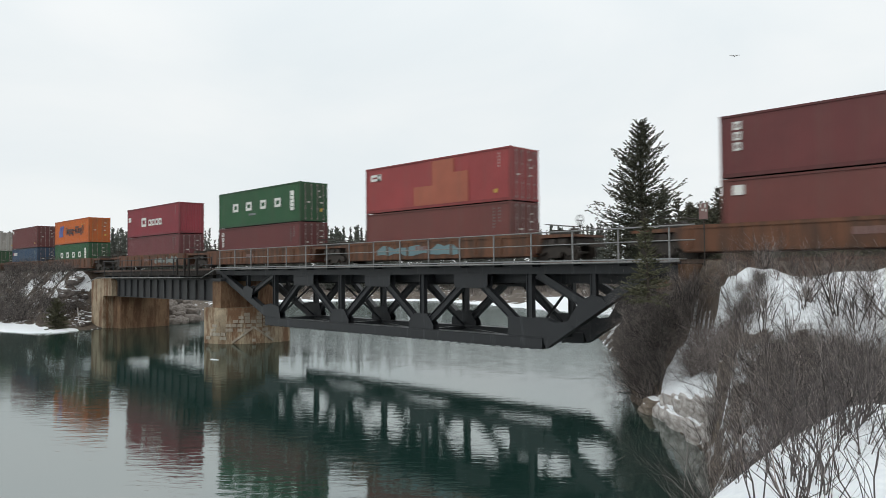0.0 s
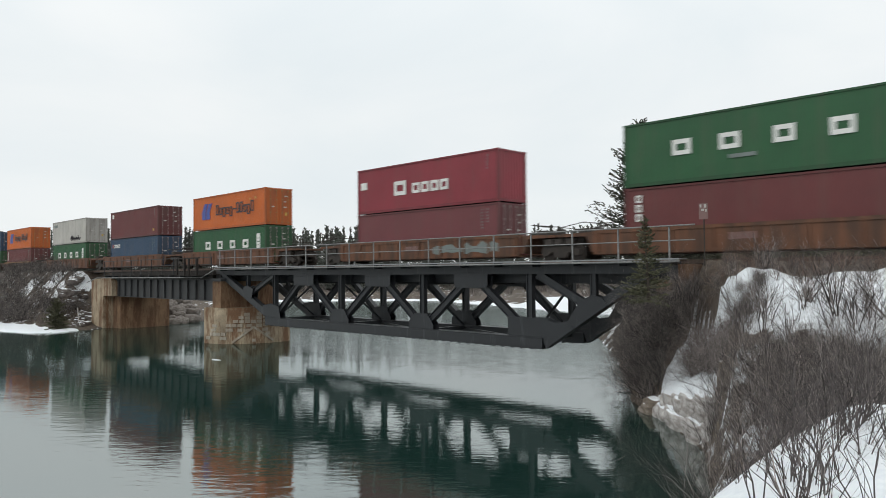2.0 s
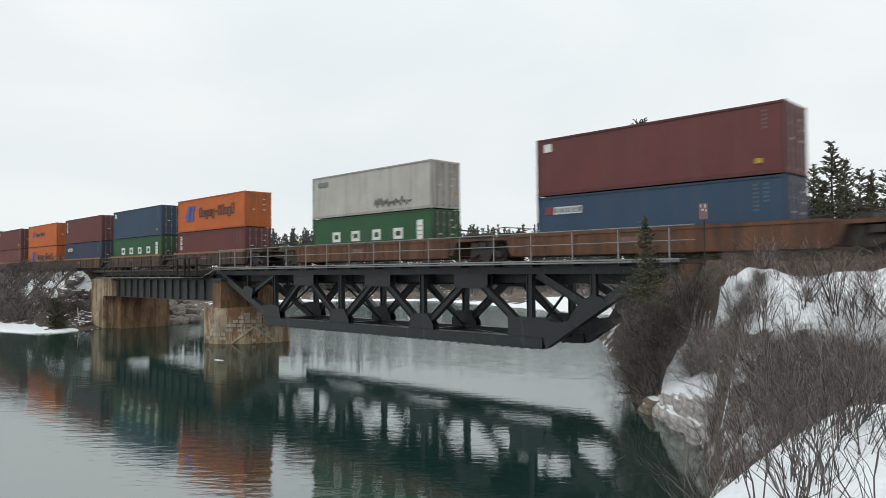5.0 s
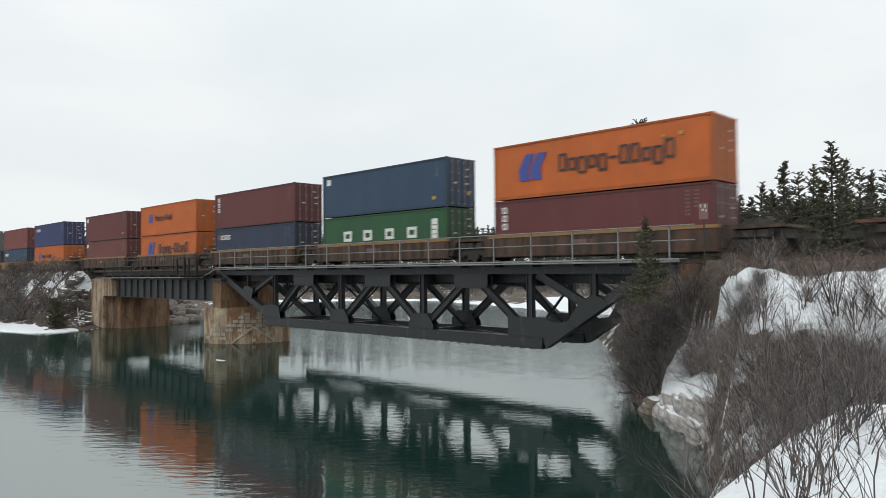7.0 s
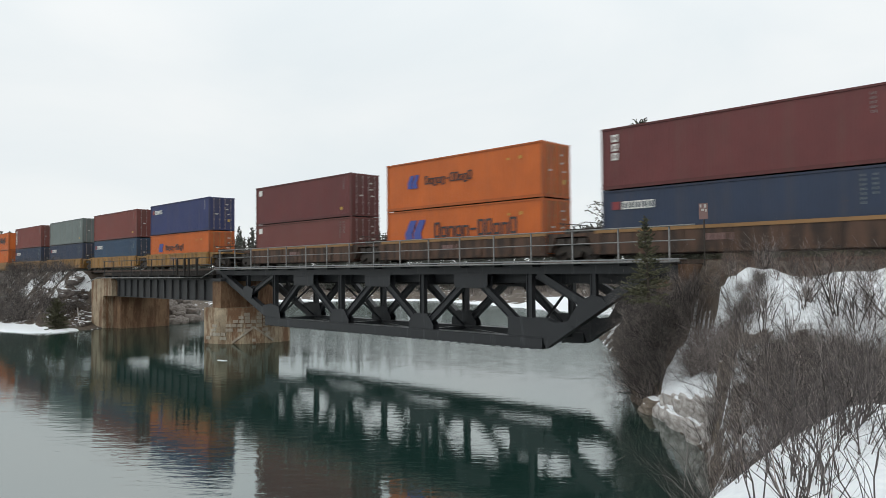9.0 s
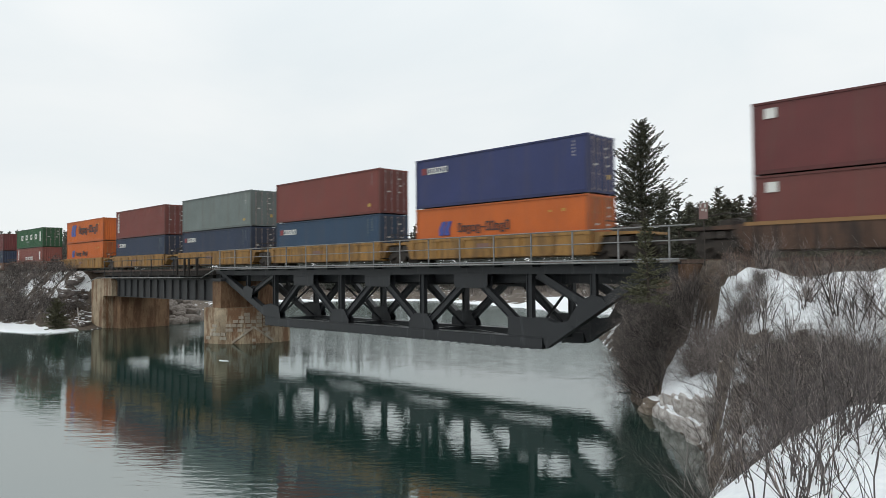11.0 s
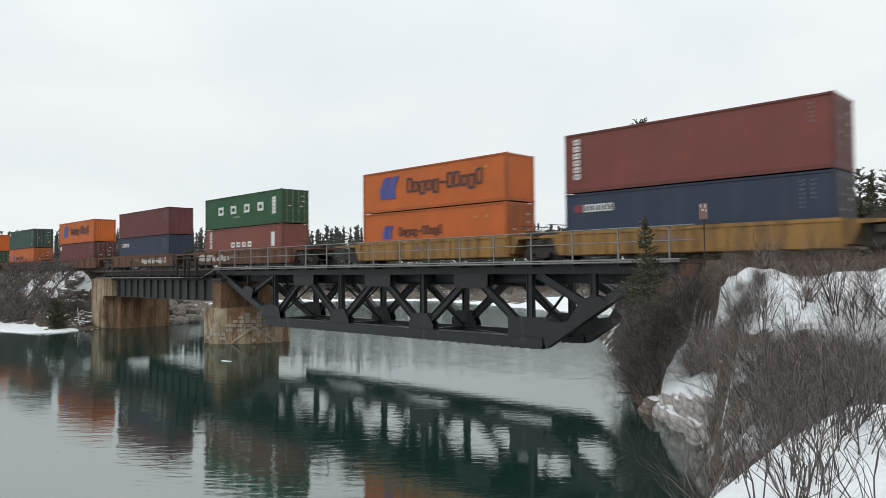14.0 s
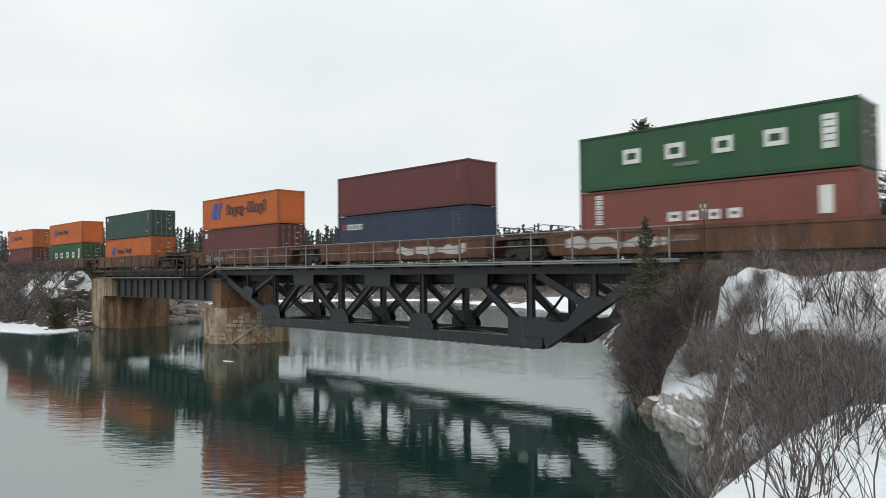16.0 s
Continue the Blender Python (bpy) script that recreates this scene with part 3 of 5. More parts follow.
def concrete_material(name, tint, stain):
    m, t, b = node_material(name)
    big = noise_node(t, 0.7, 6, 0.6)
    c = ramp_node(t, big.outputs["Fac"], [(0.3, shade(tint, 0.6)), (0.7, shade(tint, 1.2))]).outputs["Color"]
    runs = noise_node(t, 1.1, 8, 0.75, (1, 1, 0.22))
    k = ramp_node(t, runs.outputs["Fac"], [(0.44, (0, 0, 0)), (0.58, (0.85, 0.85, 0.85))]).outputs["Color"]
    c = mix_node(t, k, c, stain)
    fine = noise_node(t, 14, 6, 0.7)
    c = mix_node(t, 0.35, c, ramp_node(t, fine.outputs["Fac"], [(0.3, (0.05, 0.04, 0.035)), (0.7, (0.5, 0.42, 0.33))]).outputs["Color"], "OVERLAY")
    t.links.new(c, b.inputs["Base Color"])
    b.inputs["Roughness"].default_value = 0.9
    bump_node(t, b, fine.outputs["Fac"], 0.4, 0.03)
    return m


CONCRETE = concrete_material("stained_concrete", (0.48, 0.40, 0.29), (0.16, 0.07, 0.03))
CONCRETE_OLD = concrete_material("brown_concrete", (0.27, 0.17, 0.10), (0.10, 0.045, 0.022))
STONE = concrete_material("pale_patch_stone", (0.52, 0.49, 0.42), (0.34, 0.29, 0.23))


def build_pier():
    p = thing("bridge_pier", "rust-stained concrete river pier with pale stone patches", "pier")
    def block(o, z0, z1):
        n = len(o)
        q = Builder()
        q.add([(x, y, z0) for x, y in o] + [(x, y, z1) for x, y in o], [(i, (i + 1) % n, n + (i + 1) % n, n + i) for i in range(n)] + [tuple(range(n, 2 * n))])
        return q

    foot = part("footing", block([(-56.0, 28.3), (-55.5, 27.6), (-53.7, 27.9), (-52.2, 29.4), (-51.5, 30.8), (-51.5, 32.2), (-56.0, 32.2)], -2.0, 2.95), CONCRETE, p)
    part("rear_footing", block([(-55.9, 32.2), (-51.45, 32.2), (-51.5, 33.2), (-52.6, 34.0), (-55.9, 33.8)], -2.0, 1.3), CONCRETE, p)
    part("shaft", Builder().box(-54.75, -53.3, 27.95, 33.0, 2.95, 5.1), CONCRETE_OLD, p, "brown concrete shaft")
    part("cap", Builder().box(-55.0, -53.1, 27.8, 32.8, 5.102, 5.34), GIRDER_PAINT, p)
    # pale facing stones left on the worn footing, row by row, and a raised gable of stone strips
    r = random.Random(3)
    line = [Vector((x, y, 0)) for x, y in ((-56.0, 28.3), (-55.5, 27.6), (-53.7, 27.9), (-52.2, 29.4), (-51.5, 30.8), (-51.5, 32.2))]

    def on_face(u, z):
        for a, c in zip(line, line[1:]):
            if u <= (c - a).length + 1e-6:
                d = (c - a).normalized()
                return a + d * u + Vector((d.y, -d.x, 0)) * 0.03 + Vector((0, 0, z)), d
            u -= (c - a).length
        return line[-1] + Vector((0.03, 0, z)), d

    for z, spans in ((2.42, ((4.76, 5.29), (5.83, 6.25))), (2.13, ((4.34, 5.29), (5.75, 6.75))), (1.81, ((3.88, 6.75),)), (1.48, ((2.0, 2.62), (3.3, 4.71), (4.95, 5.42), (5.74, 6.75))),
                     (1.13, ((1.8, 2.5), (3.3, 3.93), (4.25, 5.2), (6.2, 6.75))), (0.78, ((1.7, 3.33), (6.5, 6.9))), (0.45, ((1.2, 1.75), (2.8, 3.4))), (0.3, ((5.4, 5.75),))):
        for u0, u1 in spans:
            count = max(1, round((u1 - u0) / 0.46))
            w = (u1 - u0) / count
            for i in range(count):
                m, d = on_face(u0 + (i + 0.5) * w, z + r.uniform(-0.03, 0.03))
                part("stone", Builder().beam(m - d * (w / 2 - 0.035), m + d * (w / 2 - 0.035), 0.10, 0.25 + r.uniform(-0.02, 0.02)), STONE, foot)
    for a, c in (((3.84, 0.12), (4.79, 0.80)), ((4.81, 0.82), (5.56, 1.37)), ((5.56, 1.37), (6.36, 0.79)), ((6.38, 0.77), (7.2, 0.2))):
        part("stone_strip", Builder().beam(on_face(*a)[0], on_face(*c)[0], 0.18, 0.17), STONE, foot)
    return p


def build_abutments():
    a = thing("west_abutment", "tall rust-streaked concrete bridge abutment in the river bank", "abutment")
    part("front_wall", Builder().box(-79.2, -77.0, 29.0, 34.2, -0.5, 3.45), CONCRETE_OLD, a, "brown rust-streaked concrete wall")
    wing = Builder()
    wing.prism([(-82.6, 4.9), (-81.6, 5.25), (-77.0, 5.4), (-76.7, 5.0), (-76.7, 3.5), (-79.2, 3.45), (-79.2, -0.5), (-82.5, -0.5)][::-1], 27.9, 29.0)
    part("wing_wall", wing, CONCRETE, a)
    e = thing("east_abutment", "concrete bridge abutment hidden behind brush", "abutment")
    part("front_wall", Builder().box(-14.9, -13.6, 27.9, 32.6, 1.0, 5.3), CONCRETE_OLD, e)
    part("back_wall", Builder().box(-13.9, -13.2, 27.9, 32.6, 5.3, 6.0), CONCRETE_OLD, e)


bridge = thing("truss_bridge", "slate-grey riveted steel deck truss railway bridge over river", "bridge")
build_truss(bridge)
build_walkway(bridge)
build_conduit()
build_girder_span()
build_pier()
build_abutments()


def build_track():
    t = thing("railway_track", "single railway track of steel rails on dark timber ties", "track")
    for y in (TRACK_Y - 0.75, TRACK_Y + 0.75):
        b = Builder()
        b.box(-420, 260, y - 0.07, y + 0.07, RAIL_Z - 0.17, RAIL_Z - 0.15)
        b.box(-420, 260, y - 0.012, y + 0.012, RAIL_Z - 0.15, RAIL_Z - 0.04)
        b.box(-420, 260, y - 0.037, y + 0.037, RAIL_Z - 0.04, RAIL_Z)
        part("rail", b, RAIL_STEEL, t)
    tie = Builder().box(-0.13, 0.13, -1.6, 1.6, 5.93, RAIL_Z - 0.172).mesh("tie", TIMBER)
    for i in range(240):
        part("tie", tie, TIMBER, t, at=(-84 + i * 0.36, TRACK_Y, 0))


build_track()


# ---- train ----
# metres that the train has run by each moment
RUN = [(0.0, -8.64), (0.5, 1.03), (1.0, 10.72), (1.5, 20.4), (2.0, 30.08), (2.5, 39.74), (3.0, 49.4), (3.5, 59.06), (4.0, 68.74), (4.5, 78.47), (5.0, 88.2), (5.5, 97.9), (6.0, 107.6), (6.5, 117.25), (7.0, 126.87), (7.5, 136.55), (8.0, 146.3), (8.5, 155.84), (9.0, 165.1), (9.5, 174.5), (10.0, 184.1), (10.5, 193.85), (11.0, 203.65), (11.5, 213.5), (12.0, 223.25), (12.5, 232.85), (13.0, 242.4), (13.5, 252.2), (14.0, 262.0), (14.5, 271.74), (15.0, 281.43), (15.5, 291.1), (16.0, 300.76)]
LONG, WIDE, HC, STD = 12.192, 2.438, 2.896, 2.591
MOVERS = []


def corrugated(b, x0, x1, z0, z1, y, out, pitch=0.278, deep=0.036):
    """A corrugated wall in the xz plane."""
    n = int(round((x1 - x0) / pitch))
    p = (x1 - x0) / n
    row = []
    for i in range(n):
        a = x0 + i * p
        row += [(a, 0), (a + p * 0.25, 0), (a + p * 0.5, deep), (a + p * 0.75, deep)]
    row.append((x1, 0))
    k = len(row)
    b.add([(x, y + out * -d, z0) for x, d in row] + [(x, y + out * -d, z1) for x, d in row],
          [((i, i + 1, k + i + 1, k + i) if out < 0 else (i + 1, i, k + i, k + i + 1)) for i in range(k - 1)])


SHELLS = {}


def shell_meshes(height, key):
    """Mesh data of one container's pieces; its base's rear near corner is at the origin."""
    if (height, key) in SHELLS:
        return SHELLS[(height, key)]
    mat = PAINT[key]
    worn = worn_paint("grimy_" + key, shade(TONES[mat.name], 0.78), rust=0.7, streak=0.6, rough=0.6, dirt=(0.06, 0.045, 0.035), soak=0.46)
    out = {}
    for name, y, o in (("side_wall", 0.03, -1), ("far_wall", WIDE - 0.03, 1)):
        b = Builder()
        corrugated(b, 0.16, LONG - 0.16, 0.16, height - 0.1, y, o)
        out[name] = b.mesh("side_wall", mat)
    b = Builder()
    for y0, y1 in ((0, 0.07), (WIDE - 0.07, WIDE)):
        b.box(0.16, LONG - 0.16, y0, y1, 0.0, 0.16)
        b.box(0.16, LONG - 0.16, y0, y1, height - 0.1, height - 0.012)
    for x0, x1 in ((0, 0.16), (LONG - 0.16, LONG)):
        for y0, y1 in ((0.0, 0.16), (WIDE - 0.16, WIDE)):
            b.box(x0 + 0.01, x1 - 0.01, y0 + 0.008, y1 - 0.008, 0.12, height - 0.12)
    for x0, x1 in ((0.02, 0.14), (LONG - 0.14, LONG - 0.02)):
        b.box(x0, x1, 0.16, WIDE - 0.16, 0.02, 0.16)
        b.box(x0, x1, 0.16, WIDE - 0.16, height - 0.12, height - 0.012)
    out["frame"] = b.mesh("frame", worn)
    b = Builder()
    b.box(0.1, LONG - 0.1, 0.05, WIDE - 0.05, height - 0.05, height - 0.03)
    out["roof"] = b.mesh("roof", mat)
    b = Builder()
    b.box(0.1, LONG - 0.1, 0.05, WIDE - 0.05, 0.1, 0.14)
    out["floor"] = b.mesh("floor", STEEL_DARK)
    out["twist_lock"] = Builder().box(0, 0.12, 0, 0.12, -0.06, 0.02).mesh("twist_lock", STEEL_DARK)
    b = Builder().box(0, 0.178, 0, 0.162, 0, 0.118)
    out["corner_casting"] = b.mesh("corner_casting", worn)
    b = Builder()
    n, x = 9, 0.0
    p = (WIDE - 0.32) / n
    row = []
    for i in range(n):
        a = 0.16 + i * p
        row += [(a, 0), (a + p * 0.25, 0), (a + p * 0.5, 0.05), (a + p * 0.75, 0.05)]
    row.append((WIDE - 0.16, 0))
    k = len(row)
    b.add([(-d, y, 0.16) for y, d in row] + [(-d, y, height - 0.12) for y, d in row], [(i, i + 1, k + i + 1, k + i) for i in range(k - 1)])
    out["front_wall"] = b.mesh("front_wall", mat)
    # one door leaf with its pressed panels
    b = Builder()
    w = (WIDE - 0.32) / 2
    b.box(-0.05, 0, 0.01, w - 0.01, 0.16, height - 0.12)
    for i in range(5):
        z0 = 0.24 + i * (height - 0.5) / 5
        b.box(-0.008, 0.014, 0.09, w - 0.09, z0, z0 + (height - 0.5) / 5 - 0.13)
    out["door"] = b.mesh("door", worn)
    b = Builder()
    b.tube((0.035, 0, 0.1), (0.035, 0, height - 0.1), 0.018, n=6)
    for z in (0.2, 0.95, height - 0.9, height - 0.2):
        b.box(0.0, 0.05, -0.05, 0.05, z - 0.045, z + 0.045)
    out["lock_rod"] = b.mesh("lock_rod", CHORD_TAN if key == "orange" else LOCK_ROD)
    SHELLS[(height, key)] = out
    return out


def mark(name, parent, outline, mat, y=-0.012):
    """A flat painted mark on the near side; outline in x and z."""
    b = Builder().prism(outline, y, y + 0.02)
    return part(name, b, mat, parent)


def rect(x0, x1, z0, z1):
    return [(x0, z0), (x1, z0), (x1, z1), (x0, z1)]


def hollow(b, x0, x1, z0, z1, stroke):
    """A plain upright block with an open middle."""
    for o in (rect(x0, x0 + stroke, z0, z1), rect(x1 - stroke, x1, z0, z1), rect(x0 + stroke, x1 - stroke, z0, z0 + stroke), rect(x0 + stroke, x1 - stroke, z1 - stroke, z1)):
        b.prism(o, -0.012, 0.008)


def frame_mark(parent, x, z, w, h, s, mat):
    """A big plain sign: one open block."""
    b = Builder()
    hollow(b, x, x + w, z, z + h, s)
    part("marking", b, mat, parent)


def block_row(parent, x0, x1, z0, z1, forms, mat, stroke):
    """A row of plain open blocks in place of a word; forms: t tall, x low, d reaching down, - a dash."""
    w = (x1 - x0) / len(forms)
    low = z0 + (z1 - z0) * 0.70
    b = Builder()
    for i, k in enumerate(forms):
        a, c = x0 + i * w + 0.09 * w, x0 + (i + 1) * w - 0.09 * w
        if k == "-":
            b.prism(rect(a, c, z0 + (z1 - z0) * 0.36, z0 + (z1 - z0) * 0.36 + stroke), -0.012, 0.008)
        else:
            hollow(b, a, c, z0 - (0.24 * (z1 - z0) if k == "d" else 0), z1 if k == "t" else low, stroke)
    return tagged(part("marking", b, mat, parent), kind="stuff")


def lettering(c, style, h, seed, key):
    if style == "spaced":
        for x, w in ((2.4, 0.86), (4.5, 0.86), (6.68, 0.82), (8.75, 0.86)):
            frame_mark(c, x, h * 0.42, w, 0.68, 0.19, WHITE_MARK)
        strip = mark("white_panel", c, rect(10.9, 11.4, h * 0.29, h * 0.79), WHITE_MARK)
        for i in range(4):
            part("marking", Builder().prism(rect(10.98, 11.32, h * 0.29 + 0.24 + i * 0.27, h * 0.29 + 0.29 + i * 0.27), -0.016, 0.006), PAINT["green"], strip)
        mark("marking", c, rect(4.9, 6.0, h * 0.28, h * 0.28 + 0.16), PAINT["grey"])
    elif style == "spaced_low":
        for x, w in ((4.57, 0.62), (5.46, 0.58), (6.36, 0.56), (7.24, 0.54)):
            frame_mark(c, x, h * 0.44, w, 0.42, 0.14, WHITE_MARK)
        mark("white_panel", c, rect(10.74, 11.22, h * 0.43, h * 0.80), WHITE_MARK)
        b = Builder()
        for i in range(6):
            hollow(b, 0.9, 1.25, h * 0.45 + i * 0.24, h * 0.45 + i * 0.24 + 0.19, 0.07)
        tagged(part("marking", b, WHITE_MARK, c), kind="stuff")
    elif style in ("orange", "orange_small"):
        k = 1.0 if style == "orange" else 0.58
        x, z = (1.7, h * 0.31) if style == "orange" else (1.95, h * 0.43)
        s = (1.36 if style == "orange" else 0.8)
        for o in (0.0, 0.56):
            mark("blue_emblem", c, [(x + (o + 0.06) * s, z), (x + (o + 0.56) * s, z), (x + (o + 0.47) * s, z + s * 0.42), (x + (o + 0.78) * s, z + s), (x + (o + 0.36) * s, z + s), (x + (o + 0.0) * s, z + s * 0.42)], BLUE_MARK, -0.012 - 0.003 * o)
        a = 4.2 if style == "orange" else 3.45
        block_row(c, a, a + (6.3 if style == "orange" else 3.85), z + 0.26 * k, z + 1.14 * k, "txdxd-ttxdt", DARK_MARK, 0.115 * k)
        mark("marking", c, rect(10.65, 10.83, h * 0.73, h * 0.785), YELLOW_MARK)
        mark("marking", c, rect(9.85, 10.0, h * 0.73, h * 0.77), YELLOW_MARK)
    elif style == "serif":
        frame_mark(c, 3.66, h * 0.33, 1.1, 0.88, 0.24, WHITE_MARK)
        block_row(c, 5.25, 8.45, h * 0.34, h * 0.34 + 0.62, "tttt", WHITE_MARK, 0.16)
        mark("white_panel", c, rect(0.38, 0.98, h * 0.54, h * 0.70), WHITE_MARK)
    elif style == "side_word":
        mark("red_square", c, rect(0.55, 0.95, h * 0.68, h * 0.81), RED_MARK)
        block_row(c, 1.05, 2.7, h * 0.68, h * 0.68 + 0.52, "xxxxx", WHITE_MARK, 0.06)
    elif style == "down_word":
        b = Builder()
        for i in range(3):
            z = h * 0.88 - i * 0.43
            hollow(b, 0.58, 0.88, z - 0.34, z, 0.085)
        tagged(part("marking", b, WHITE_MARK, c), kind="stuff")
    elif style == "tall_word":
        b = Builder()
        for i in range(6):
            z = h * 0.90 - i * 0.34
            hollow(b, 0.53, 0.88, z - 0.27, z, 0.09)
        tagged(part("marking", b, WHITE_MARK, c), kind="stuff")
    elif style == "badge":
        mark("white_panel", c, rect(0.5, 0.95, h * 0.76, h * 0.9), WHITE_MARK)
    elif style == "patched":
        frame_mark(c, 0.55, h * 0.70, 0.9, 0.42, 0.15, WHITE_MARK)
        frame_mark(c, 1.2, h * 0.70, 0.36, 0.42, 0.13, WHITE_MARK)
        mark("repaired_patch", c, rect(4.6, 9.1, h * 0.06, h * 0.45), PAINT["patch"])
        mark("repaired_patch", c, rect(6.2, 8.0, h * 0.45, h * 0.94), PAINT["patch"], -0.009)
        mark("repaired_patch", c, rect(8.0, 9.1, h * 0.45, h * 0.66), PAINT["patch"], -0.006)
    elif style == "scrawl":
        mark("faded_sign", c, rect(0.7, 1.9, h * 0.75, h * 0.86), PAINT["grey"])
        r = random.Random(5)
        b = Builder().path([(6.9 + i * 0.14, 0.0, h * (0.12 + 0.05 * (i % 4 == 0)) + (0.25 + 0.35 * r.random()) * (i % 2)) for i in range(26)], 0.035, 4)
        part("spray_paint", b, DARK_MARK, c)
    # rows of small code marks by the front end
    if style not in ("spaced", "spaced_low", "orange", "orange_small"):
        b = Builder()
        for col, n in ((10.95, 7), (11.35, 5))[seed % 2:]:
            for i in range(n):
                z = h * 0.90 - i * 0.17
                b.prism(rect(col, col + 0.07, z - 0.09, z), -0.012, 0.006)
        tagged(part("marking", b, PAINT["grey"] if key in ("maroon", "brick", "blue", "navy", "crimson", "rustred", "faded_crimson") else PAINT["pale"], c), kind="stuff")
        if seed % 3 != 1:
            mark("yellow_label", c, rect(11.0, 11.26, h * 0.16, h * 0.23), YELLOW_MARK)


def build_container(x, z, height, key, style, doors, label, seed):
    m = shell_meshes(height, key)
    c = thing("shipping_container", label, "container", "containers on the train")
    for name in ("side_wall", "far_wall", "frame", "roof", "floor"):
        part("side_wall" if name == "far_wall" else name, m[name], None, c)
    for cx in (0, LONG - 0.178):
        for cy in (0, WIDE - 0.162):
            for cz in (0, height - 0.118):
                part("corner_casting", m["corner_casting"], None, c, at=(cx, cy - 0.004 if cy == 0 else cy + 0.004, cz))
    if z > 9:
        for cx in (0.03, LONG - 0.15):
            for cy in (0.03, WIDE - 0.15):
                part("twist_lock", m["twist_lock"], None, c, at=(cx, cy, 0))
    rear = part("front_wall", m["front_wall"], None, c, at=(0.08, 0, 0))
    if doors:
        w = (WIDE - 0.32) / 2
        for k in (0, 1):
            d = part("door", m["door"], None, c, at=(LONG - 0.03, 0.16 + k * w, 0))
            for o in (0.26, 0.78):
                part("lock_rod", m["lock_rod"], None, d, at=(0.0, o * w + 0.02, 0))
            q = Builder()
            r = random.Random(seed + k)
            for i in range(3 if k else 1):
                y0, z0 = 0.32 + 0.25 * r.random(), height * (0.3 + 0.15 * i)
                q.box(0.016, 0.022, y0, y0 + 0.18 + 0.12 * r.random(), z0 + 0.5, z0 + 0.59)
            tagged(part("marking", q, PAINT["pale"], d), kind="stuff")
            if k and seed % 4 == 1:
                part("yellow_label", Builder().box(0.016, 0.023, 0.55, 0.75, height * 0.26, height * 0.34), YELLOW_MARK, d)
    else:
        part("front_wall", m["front_wall"], None, c, at=(LONG - 0.03, 0, 0))
    lettering(c, style, height, seed, key)
    MOVERS.append((c, x, TRACK_Y - WIDE / 2, z))
    return c


TRUCKS = {}
WHEELS = []


def truck_meshes():
    if TRUCKS:
        return TRUCKS
    b = Builder()
    n = 24
    for s in (-1, 1):
        b.tube((0, s * 0.68, 0), (0, s * 0.82, 0), 0.46, n=n)
        b.tube((0, s * 0.66, 0), (0, s * 0.68, 0), 0.49, n=n)
        b.tube((0, s * 0.82, 0), (0, s * 0.85, 0), 0.2, n=10)
    b.tube((0, -0.9, 0), (0, 0.9, 0), 0.08, n=8)
    TRUCKS["wheelset"] = b.mesh("wheelset", STEEL_DARK)
    b = Builder()
    o = [(-1.15, 0.36), (-1.15, 0.6), (-0.55, 0.78), (0.55, 0.78), (1.15, 0.6), (1.15, 0.36), (0.85, 0.3), (0.5, 0.52), (0.32, 0.2), (-0.32, 0.2), (-0.5, 0.52), (-0.85, 0.3)]
    b.prism(o[::-1], -1.02, -0.9)
    TRUCKS["side_frame"] = b.mesh("side_frame", STEEL_DARK)
    b = Builder().box(-1.2, 1.2, -0.85, 0.85, 0.82, 1.18)
    for x0 in (-0.9, -0.3, 0.35):
        b.box(x0, x0 + 0.5, -1.2, -0.86, 0.86, 1.14)
    TRUCKS["joint"] = b.mesh("articulation_joint", STEEL_DARK)
    TRUCKS["bolster"] = Builder().box(-0.22, 0.22, -0.95, 0.95, 0.5, 0.8).mesh("bolster", STEEL_DARK)
    return TRUCKS


def add_truck(car, x):
    t = truck_meshes()
    k = part("truck", t["bolster"], None, car, "dark cast steel wheel truck", at=(x, 0, 0))
    for dx in (-0.88, 0.88):
        WHEELS.append((part("wheelset", t["wheelset"], None, k, at=(dx, 0, 0.46)), dx))
    part("side_frame", t["side_frame"], None, k)
    part("articulation_joint", t["joint"], None, k)
    f = part("side_frame", t["side_frame"], None, k)
    f.matrix_basis = pose(0, 0, 0, 0, 0, 180)


